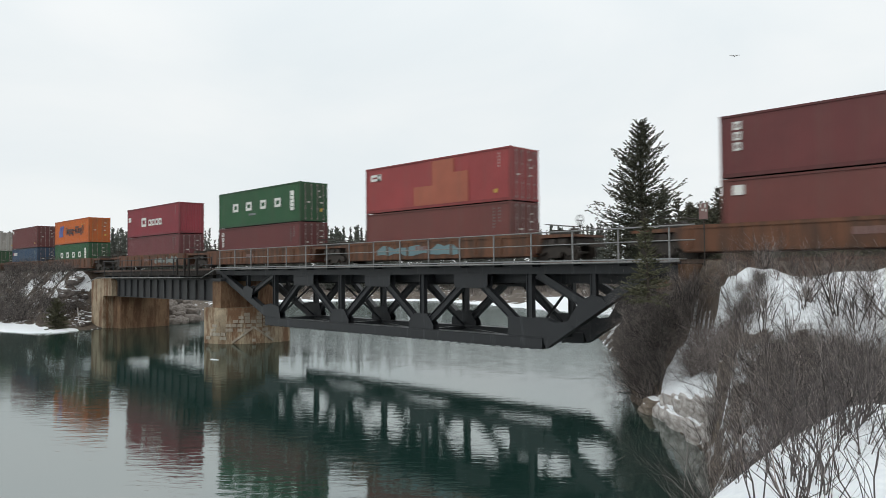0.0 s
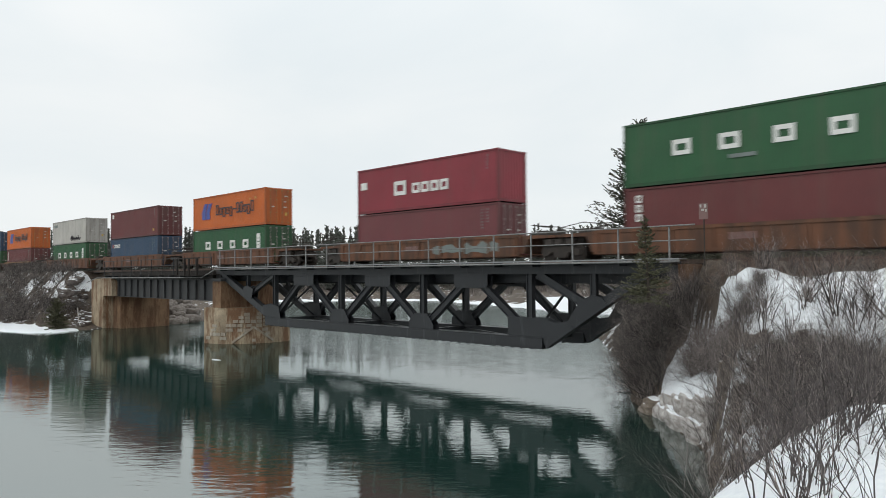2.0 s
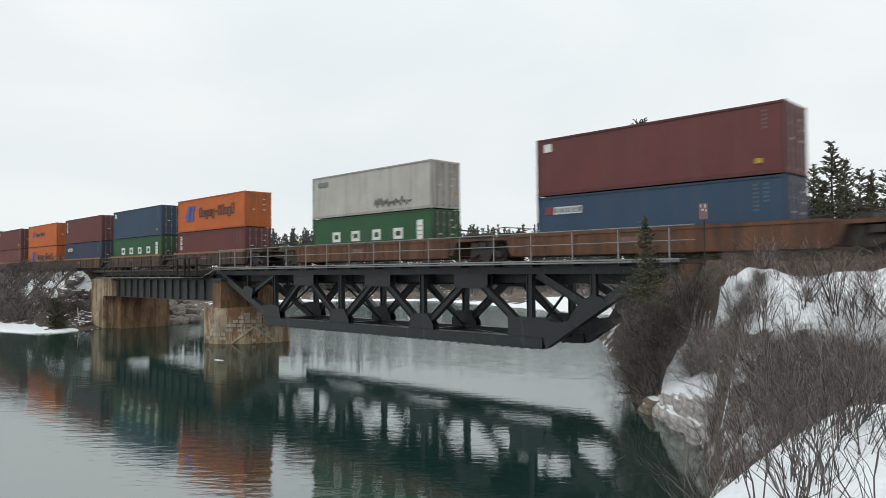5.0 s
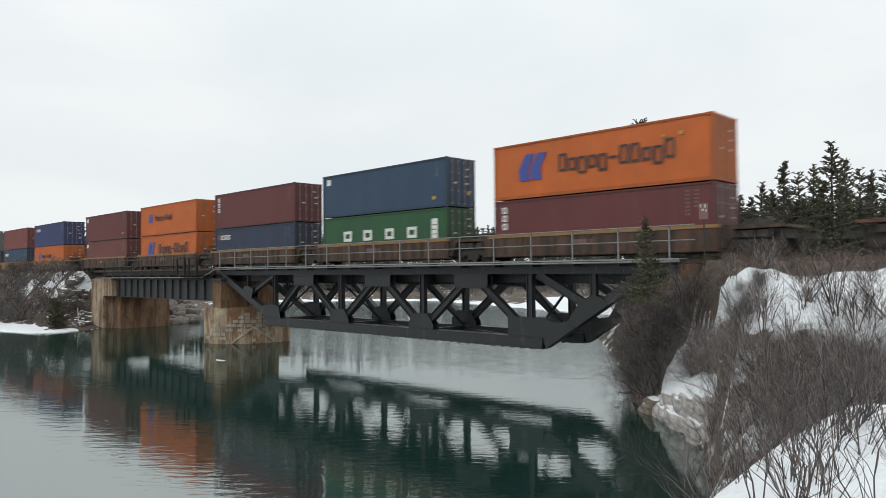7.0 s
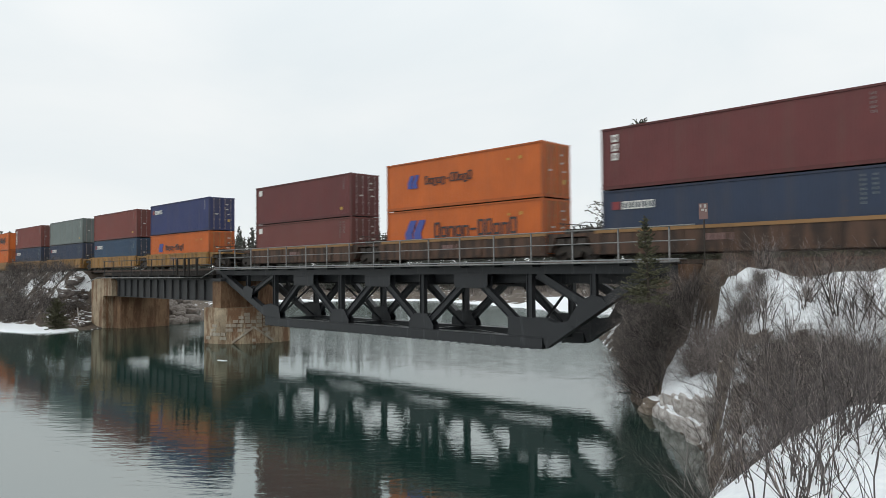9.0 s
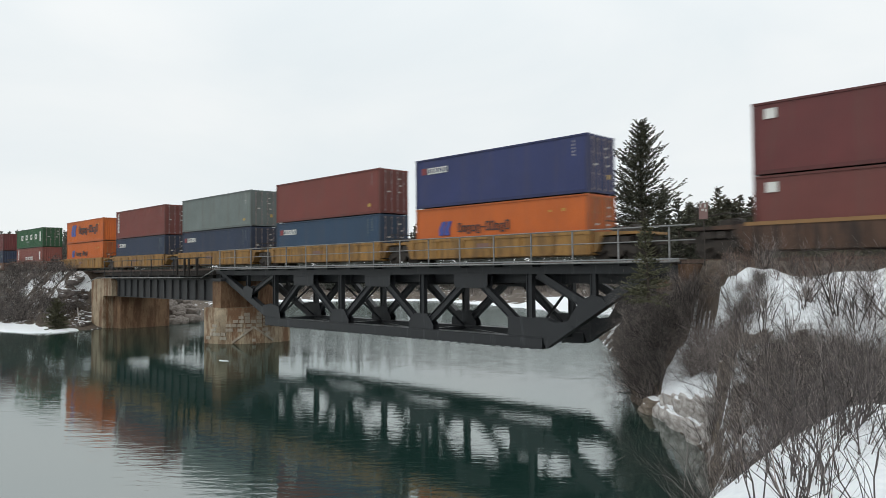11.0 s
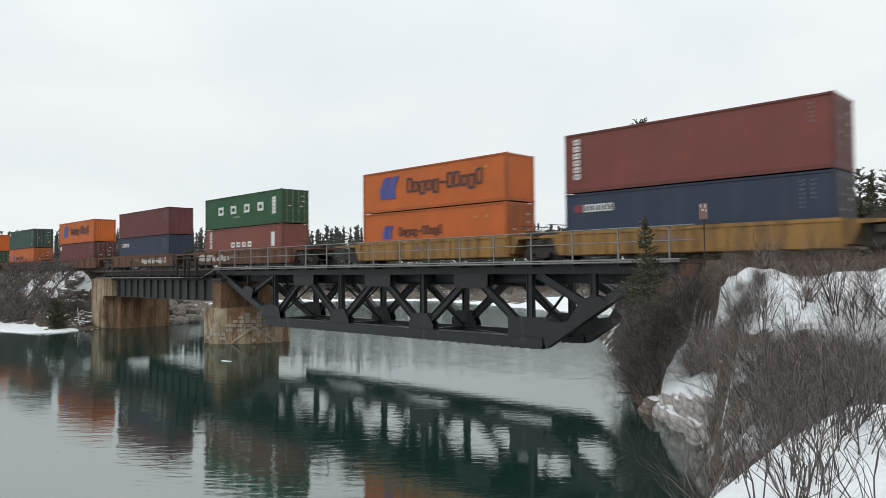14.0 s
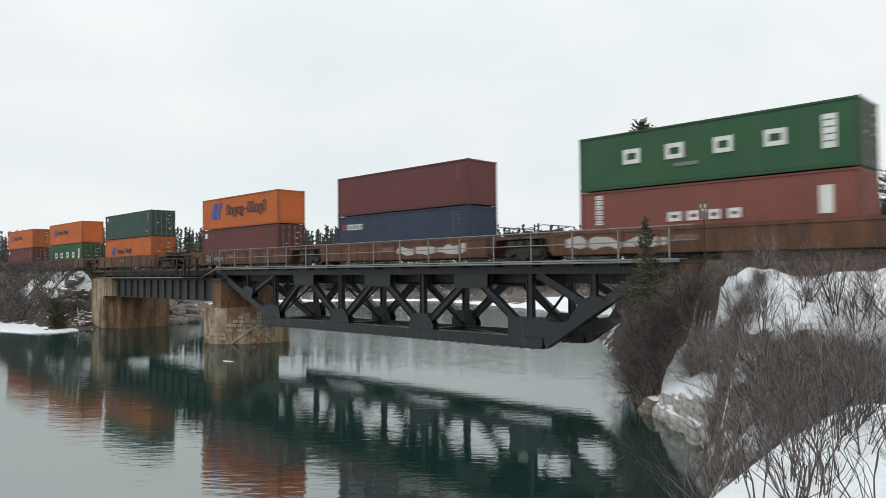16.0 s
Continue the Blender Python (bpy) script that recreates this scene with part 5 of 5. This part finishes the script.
def plant_shrubs():
    r = random.Random(9)
    fine = [shrub_mesh(50 + i, 1.9, 0.95, 8, 3, 0.018, TWIG) for i in range(6)]
    near = [shrub_mesh(70 + i, 1.9, 0.26, 3, 2, 0.014, TWIG) for i in range(5)]
    tall = [shrub_mesh(80 + i, 2.3, 0.32, 6, 2, 0.024, TWIG) for i in range(4)]
    slim = [shrub_mesh(60 + i, 1.9, 0.8, 5, 3, 0.012, TWIG) for i in range(5)]
    wild = [shrub_mesh(65 + i, 1.9, 0.95, 6, 3, 0.017, TWIG) for i in range(5)]
    coarse = [shrub_mesh(110 + i, 1.9, 0.8, 7, 2, 0.026, TWIG) for i in range(3)]
    low = [shrub_mesh(90 + i, 0.8, 0.9, 7, 2, 0.010, TWIG_RED) for i in range(4)]

    def spot(x, y, s, lean=0):
        return pose(x, y, ground_z(x, y), 0, -lean, 0) @ pose(0, 0, 0, r.uniform(-9, 9), r.uniform(-9, 9), r.uniform(0, 360)) @ Matrix.Diagonal((s, s, s * r.uniform(0.85, 1.15), 1))

    def put(me, x, y, s, label, group, lean=0):
        ob = new("bare_shrub", me)
        ob.matrix_basis = spot(x, y, s, lean)
        tagged(ob, label, "shrub", group)

    def join(name, kinds, places, mat, label):
        join_meshes(name, [(kinds[r.randrange(len(kinds))], spot(*p)) for p in places], mat, label, "brush")

    stout = [shrub_mesh(120 + i, 1.9, 0.2, 3, 1, 0.019, TWIG_DARK, 0.3) for i in range(6)]
    n, spots = 0, []
    while n < 135:
        x, y = r.uniform(-15.5, 4.0), r.uniform(11.5, 23.5)
        d = shore(x, y)
        if on_drift(x, y) or d < (1.2 if x < -5 and y < 22 else 0.9) or d > 14 or (y > 21.0 and d > 5):
            continue
        c, k = math.cos(radians(YAW)), math.sin(radians(YAW))
        ahead_m, side_m = y * c - x * k, x * c + y * k
        room = 5.75 - (0.085 if side_m > 0.44 * ahead_m else 0.065) * ahead_m - ground_z(x, y) if side_m > 0.36 * ahead_m else 2.4
        if room < 0.7:
            continue
        spots.append((x, y, min(r.uniform(0.9, 1.45), room / 1.8)))
        n += 1
    for i in range(60):
        x, y = r.uniform(-8.8, 4.5), r.uniform(17.2, 20.7)
        room = 5.75 - 0.085 * (y - x) * 0.708 - ground_z(x, y)
        if room > 0.6 and shore(x, y) > 0.5:
            spots.append((x, y, min(r.uniform(0.8, 1.4), room / 1.7)))
    n = 0
    while n < 120:
        x, y = r.uniform(-10.2, -1.5), r.uniform(16.8, 21.6)
        room = 5.75 - 0.085 * (y - x) * 0.708 - ground_z(x, y)
        if shore(x, y) > 1.2 and room > 0.6 and y - x > 19 and not on_drift(x, y):
            spots.append((x, y, min(r.uniform(0.7, 1.25), room / 1.7)))
            n += 1
    join("river_bank_brush", wild, [p for p in spots if p[1] - p[0] > 19.0], TWIG, "tangled leafless grey-brown brush on the steep river bank")
    join("gully_brush", slim, [p for p in spots if p[1] - p[0] <= 19.0], TWIG, "slender leafless brush in the gully below the knoll")
    n = 0
    while n < 72:
        x, y = r.uniform(-17.2, -11.2), r.uniform(23.4, 27.7)
        if shore(x, y) < 0.15 or across(x, y) > 1236 or on_drift(x, y):
            continue
        put(fine[r.randrange(6)], x, y, min(r.uniform(0.8, 1.3), (6.45 - ground_z(x, y)) / 2.1), "leafless tangled bush beside the bridge abutment", "bushes by the abutment")
        n += 1
    n, spots = 0, []
    while n < 62:
        x, y = r.uniform(-12.6, -9.0), r.uniform(21.6, 24.6)
        d = shore(x, y)
        if 0.7 < d < 3.6 and not on_drift(x, y):
            spots.append((x, y, min(r.uniform(0.6, 1.1), max(0.25, ((5.25 if across(x, y) < 1222 else 3.9) - ground_z(x, y)) / 1.7)), 12))
            n += 1
    for i in range(44):
        u = 0.72 * r.random()
        x, y = -15.9 + 3.4 * u + r.uniform(-0.2, 0.7), 28.0 - 2.5 * u + r.uniform(-0.1, 0.7)
        if shore(x, y) > 0.05 and not on_drift(x, y):
            put(fine[r.randrange(6)], x, y, r.uniform(0.8, 1.35), "leafless bush overhanging the water's edge", "bushes by the abutment", r.uniform(10, 42))
    for i in range(34):
        x, y = r.uniform(-18.5, -15.2), r.uniform(26.6, 30.5)
        if shore(x, y) > 0.02:
            put(fine[r.randrange(6)], x, y, min(r.uniform(0.8, 1.3), (6.0 - ground_z(x, y)) / 2.0), "leafless bush overhanging the water's edge", "bushes by the abutment", r.uniform(30, 58))
    # bushes rooted in the top of the snow bank, hanging over it
    n = 0
    while n < 80:
        x, y = r.uniform(-14.0, -8.6), r.uniform(21.6, 27.0)
        d = shore(x, y)
        if 1.15 < d < 2.1 and y - x > 31.2:
            spots.append((x, y, min(r.uniform(0.5, 0.85), max(0.2, ((5.4 if across(x, y) < 1225 else 4.0) - ground_z(x, y)) / 1.7)), r.uniform(15, 50)))
            n += 1
    join("ledge_brush", fine, spots, TWIG, "tangled leafless brush hanging over the snowy rock ledge")
    # stems and low brush standing on the snowy shelf
    for i in range(26):
        x, y = r.uniform(-10.2, 1.0), r.uniform(20.2, 22.4)
        put(tall[r.randrange(4)], x, y, r.uniform(0.55, 1.0), "sparse leafless bush with slender upright stems standing in snow", "bushes in the snow", r.uniform(4, 14))
    for i in range(18):
        x, y = r.uniform(-12.2, -9.4), r.uniform(23.8, 26.2)
        if shore(x, y) > 1.0:
            put(tall[r.randrange(4)], x, y, r.uniform(0.4, 0.65), "sparse leafless bush with slender upright stems standing in snow", "bushes in the snow", r.uniform(4, 14))
    for i in range(34):
        x, y = r.uniform(-10, 4), r.uniform(20.4, 25.6)
        put(fine[r.randrange(6)], x, y, r.uniform(0.3, 0.6), "sparse leafless bush standing in snow", "bushes in the snow")
    for i in range(44):
        x, y = r.uniform(-8.5, 2), r.uniform(21.4, 25.6)
        put(low[r.randrange(4)], x, y, r.uniform(0.5, 0.9), "low red-brown twiggy shrub poking out of snow", "low shrubs in the snow")
    for i in range(12):
        x, y = r.uniform(-9.0, 4.0), r.uniform(26.0, 27.6)
        put(tall[r.randrange(4)], x, y, r.uniform(0.3, 0.52), "leafless grey bush beside the railway track", "bushes by the track")
    for i in range(40):
        px = r.uniform(1390, 1520) if i < 20 else r.uniform(1300, 1610)
        x, y = along(px, r.uniform(4.8, 8.7))
        if y - (10.4 + 0.95 * min(2.0, max(-4, x + 2.4))) < -0.15:
            put((stout if i % 3 else near)[r.randrange(5)], x, y, r.uniform(0.32, 0.66), "leafless thin-stemmed bush growing through snow", "bushes on the snowy knoll")
    join("trackside_brush", low, [(r.uniform(-12.8, 9), r.uniform(26.1, 28.2), r.uniform(0.5, 1.0)) for i in range(200)], TWIG_RED, "low dry red-brown brush beside the track")
    spots = [(r.uniform(-116, -79.5), r.uniform(20, 28.2), r.uniform(0.7, 1.25)) for i in range(330)]
    join("west_bank_brush", coarse, [p for p in spots if shore(p[0], p[1]) > 4.4], TWIG, "leafless dark brush covering the west bank")
    spots = [(*along(r.uniform(300, 1150), r.uniform(110, 175)), r.uniform(1.1, 2.0)) for i in range(230)]
    join("distant_brush", coarse, [p for p in spots if shore(p[0], p[1]) > (14 if p[0] > -75 else 6)], TWIG, "leafless brown brush on the distant shore")
    spots = [(r.uniform(-40, -13.5), r.uniform(33.5, 66), r.uniform(0.8, 1.3)) for i in range(240)]
    spots += [(r.uniform(-21.5, -15), r.uniform(28.8, 34.5), r.uniform(0.5, 0.9)) for i in range(70)]
    join("bank_brush", coarse, [p for p in spots if 0.4 < shore(p[0], p[1]) < 12], TWIG, "leafless brush on the bank behind the bridge")


plant_trees()
plant_shrubs()


# ---- rocks, sign, bird ----
def rock_material(name, dark, mid, light, snow_from):
    m, t, b = node_material(name)
    n = noise_node(t, 2.2, 8, 0.7, (1, 1, 2.4))
    c = ramp_node(t, n.outputs["Fac"], [(0.3, dark), (0.5, mid), (0.7, light)]).outputs["Color"]
    g = t.nodes.new("ShaderNodeNewGeometry")
    x = t.nodes.new("ShaderNodeSeparateXYZ")
    t.links.new(g.outputs["Normal"], x.inputs[0])
    wide = noise_node(t, 1.1, 4, 0.5)
    s = t.nodes.new("ShaderNodeMath")
    s.operation = "MULTIPLY_ADD"
    s.inputs[1].default_value = 0.35
    t.links.new(wide.outputs["Fac"], s.inputs[0])
    t.links.new(x.outputs["Z"], s.inputs[2])
    k = ramp_node(t, s.outputs[0], [(snow_from, (0, 0, 0)), (snow_from + 0.1, (1, 1, 1))]).outputs["Color"]
    t.links.new(mix_node(t, k, c, (0.80, 0.82, 0.84)), b.inputs["Base Color"])
    b.inputs["Roughness"].default_value = 0.9
    bump_node(t, b, n.outputs["Fac"], 0.5, 0.05)
    return m


ROCK = rock_material("pale_ledge_rock", (0.15, 0.125, 0.11), (0.42, 0.385, 0.36), (0.66, 0.64, 0.62), 0.92)
ROCK_BROWN = rock_material("brown_rock", (0.06, 0.047, 0.036), (0.17, 0.135, 0.105), (0.30, 0.26, 0.22), 0.98)
ROCK_GREY = rock_material("grey_brown_boulder", (0.07, 0.058, 0.05), (0.17, 0.145, 0.125), (0.30, 0.27, 0.245), 1.6)


def rock(at, size, seed, label, group="", mat=None, turn=0.0, square=1.0, rough=1.0, detail=5, name="rock", category="rock"):
    """A boulder; square under 1 gives a blockier ledge."""
    bm = bmesh.new()
    bmesh.ops.create_icosphere(bm, subdivisions=detail, radius=1.0)
    o = Vector((seed * 7.3, seed * 3.1, 0))
    for v in bm.verts:
        p = v.co.copy()
        ridge = abs(noise.noise(p * 1.7 + o))
        k = 1 + rough * (0.35 * noise.noise(p * 1.1 + o) - 0.22 * ridge + 0.09 * noise.noise(p * 3.4 + o) + 0.04 * noise.noise(p * 8 + o))
        q = Vector([math.copysign(abs(c) ** square, c) for c in p])
        v.co = Vector((q.x * size[0], q.y * size[1], q.z * size[2])) * k
    me = bpy.data.meshes.new(name)
    bm.to_mesh(me)
    bm.free()
    me.materials.append(mat or ROCK)
    me.shade_smooth()
    ob = new(name, me)
    ob.matrix_basis = pose(*at, 0, 0, turn)
    return tagged(ob, label, category, group)


# the pale ledge: uneven slabs lying on one another along the waterline
slab = random.Random(31)
for k in range(9):
    u = (k + 0.4) / 9
    lx, ly = -14.35 + 4.4 * u, 26.55 - 4.55 * u
    rise, out_m = 0.7 + 0.85 * u, slab.uniform(-0.12, 0.18)
    for level in range(2):
        z0 = rise * (0.22 + 0.5 * level) + slab.uniform(-0.06, 0.06)
        rock((lx + 0.26 - out_m * 0.7 + 0.12 * level, ly + 0.26 - out_m * 0.7 + 0.12 * level, z0), (slab.uniform(0.5, 0.72), slab.uniform(0.5, 0.66), rise * 0.40), 40 + k * 2 + level,
             "pale layered rock slab of the ledge at the waterline", "slabs of the rock ledge", ROCK, -46 + slab.uniform(-14, 14), 0.5, 0.5, 4, name="rock_slab")
rock((-14.3, 26.5, -0.3), (0.9, 0.6, 0.9), 7, "brown rock at the waterline under bare brush", "rocks on the shore", ROCK_BROWN, -38, 0.7, 0.8)
rock((-9.75, 23.0, 0.9), (0.42, 0.6, 1.75), 4, "upright brown rock streaked with snow", "rocks on the shore", ROCK_BROWN, 20, 0.8)
rock((-9.2, 22.4, 0.7), (0.6, 0.6, 1.5), 8, "upright brown rock streaked with snow", "rocks on the shore", ROCK_BROWN, 50, 0.8)
rock((-8.7, 21.3, 0.5), (0.6, 0.7, 1.5), 9, "brown rock on the steep bank", "rocks on the shore", ROCK_BROWN, 10, 0.8)
pile = random.Random(12)
for k in range(40):
    u, v = pile.random(), pile.random()
    size = pile.uniform(0.45, 1.1)
    bx, by = -78.9 - 6.0 * u - 1.0 * v, 35.4 + 3.4 * v + 1.2 * u
    rock((bx, by, max(ground_z(bx, by) + 0.2, 0.1 + 2.9 * u)), (size, size * pile.uniform(0.7, 1.1), size * 0.75), 10 + k, "grey-brown boulder in a rock pile beside the abutment", "boulders by the abutment", ROCK_GREY, pile.uniform(0, 180), 0.85, 1.0, 3)


# rubble below the west embankment, beside the wing wall
ROCK_SNOWY = rock_material("snow_dusted_rubble", (0.04, 0.034, 0.03), (0.12, 0.10, 0.09), (0.24, 0.215, 0.195), 0.86)
for k in range(38):
    bx, by, size = pile.uniform(-87.0, -81.6), pile.uniform(25.6, 28.4), pile.uniform(0.25, 0.62)
    rock((bx, by, ground_z(bx, by) + 0.05), (size, size * pile.uniform(0.6, 1.0), size * 0.65), 80 + k, "dark snow-dusted rock in the rubble by the abutment", "rubble by the abutment", ROCK_SNOWY, pile.uniform(0, 180), 0.75, 1.1, 3)
pole = thing("fallen_pole", "pale weathered pole lying down the rubble to the water", "pole")
part("pole", Builder().path([(-84.2, 27.0, ground_z(-84.2, 27.0) + 0.35), (-82.6, 26.6, ground_z(-82.6, 26.6) + 0.3), (-80.6, 26.1, 0.35)], 0.06, 6), PAINT["pale"], pole)


def build_sign():
    s = thing("trackside_sign", "weathered red and white sign on a thin post", "sign", at=(-12.47, 27.3, 5.9))
    part("post", Builder().box(-0.02, 0.02, 0, 0.04, 0, 2.5), STEEL_DARK, s)
    p = part("panel", Builder().box(-0.18, 0.18, -0.03, 0.0, 1.87, 2.5), PAINT["faded_sign"], s, "faded red panel")
    b = Builder()
    for i, (x0, x1, z0, z1) in enumerate(((-0.14, -0.07, 2.34, 2.46), (0.03, 0.13, 2.32, 2.46), (-0.08, 0.04, 2.2, 2.28), (0.08, 0.15, 2.16, 2.26))):
        b.box(x0, x1, -0.036, -0.028, z0, z1)
    tagged(part("marking", b, PAINT["pale"], p), kind="stuff")


build_sign()


def build_bird():
    b = thing("bird", "dark soaring bird high above the bridge", "bird")
    feather = plain_rough("dark_feathers", [(0.3, (0.25, 0.24, 0.23)), (0.7, (0.4, 0.38, 0.36))], 20)
    body = Builder()
    for (x0, r0), (x1, r1) in zip(((-0.30, 0.01), (-0.18, 0.05), (0.0, 0.075), (0.14, 0.055), (0.2, 0.045)), ((-0.18, 0.05), (0.0, 0.075), (0.14, 0.055), (0.2, 0.045), (0.27, 0.008))):
        body.tube((x0, 0, 0), (x1, 0, 0), r0, r1, 8)
    part("body", body, feather, b)
    part("tail", Builder().prism([(-0.46, -0.004), (-0.25, -0.01), (-0.25, 0.01), (-0.46, 0.004)][::-1], -0.09, 0.09), feather, b)
    for s in (-1, 1):
        w = Builder()
        o = [(0.10, 0.0), (0.13, 0.28), (0.02, 0.60), (-0.06, 0.62), (-0.12, 0.28), (-0.12, 0.0)]
        up = [0, 0.10, 0.09, 0.09, 0.10, 0]
        n = len(o)
        w.add([(x, s * (y + 0.03), z) for (x, y), z in zip(o, up)] + [(x, s * (y + 0.03), z + 0.015) for (x, y), z in zip(o, up)],
              [tuple(range(n)), tuple(range(2 * n - 1, n - 1, -1))] + [(i, n + i, n + (i + 1) % n, (i + 1) % n) for i in range(n)])
        part("wing", w, feather, b)
    for p in b.children:
        p.scale = (0.72, 0.72, 0.72)
    return b


BIRD = build_bird()


def build_floe():
    f = Builder()
    o = [(math.cos(a) * (0.75 + 0.2 * math.sin(3 * a)), math.sin(a) * (0.35 + 0.1 * math.cos(2 * a))) for a in [i * math.pi / 8 for i in range(16)]]
    f.add([(x * 0.62, y * 0.6, -0.05) for x, y in o] + [(x * 0.58, y * 0.56, 0.025) for x, y in o], [(i, (i + 1) % 16, 16 + (i + 1) % 16, 16 + i) for i in range(16)] + [tuple(range(16, 32))])
    return tagged(new("ice_floe", f.mesh("ice_floe", plain_rough("floe_snow", [(0.3, (0.6, 0.62, 0.64)), (0.7, (0.8, 0.82, 0.83))], 8))), "small white piece of ice drifting on the water", "ice")


FLOE = build_floe()


BIRD_WAY = [(0.0, -25.1, 61.7, 24.4), (0.5, -25.2, 65.9, 24.05), (1.0, -25.4, 69.9, 23.8), (1.5, -25.7, 74.0, 23.5), (2.5, -26.5, 81.5, 22.8), (3.5, -28.0, 88.6, 21.85), (4.2, -29.35, 94.3, 21.0), (6.0, -33.0, 107.7, 17.3), (16.0, -75.0, 185.0, 14.0)]


def motions():
    """The train runs along its track; the bird glides down towards the wood."""
    for ob, x, y, z in MOVERS:
        walk(ob, [(t, pose(x + run, y, z)) for t, run in RUN])
    # the wheels roll: one row a frame, each under a quarter turn
    moments = np.arange(0, 16.0 * FPS + 1) / FPS
    runs = np.interp(moments, [t for t, _ in RUN], [m for _, m in RUN])
    for ob, x in WHEELS:
        walk(ob, [(t, Matrix.Translation((x, 0, 0.46)) @ Matrix.Rotation((m - runs[0]) / 0.46, 4, "Y")) for t, m in zip(moments, runs)])
    walk(FLOE, [(0.0, pose(-44.35, 22.75, 0.0)), (16.0, pose(-42.8, 22.9, 0.0, 0, 0, 12))])
    walk(BIRD, [(t, pose(x, y, z, 8, 0, 96)) for t, x, y, z in BIRD_WAY])


motions()
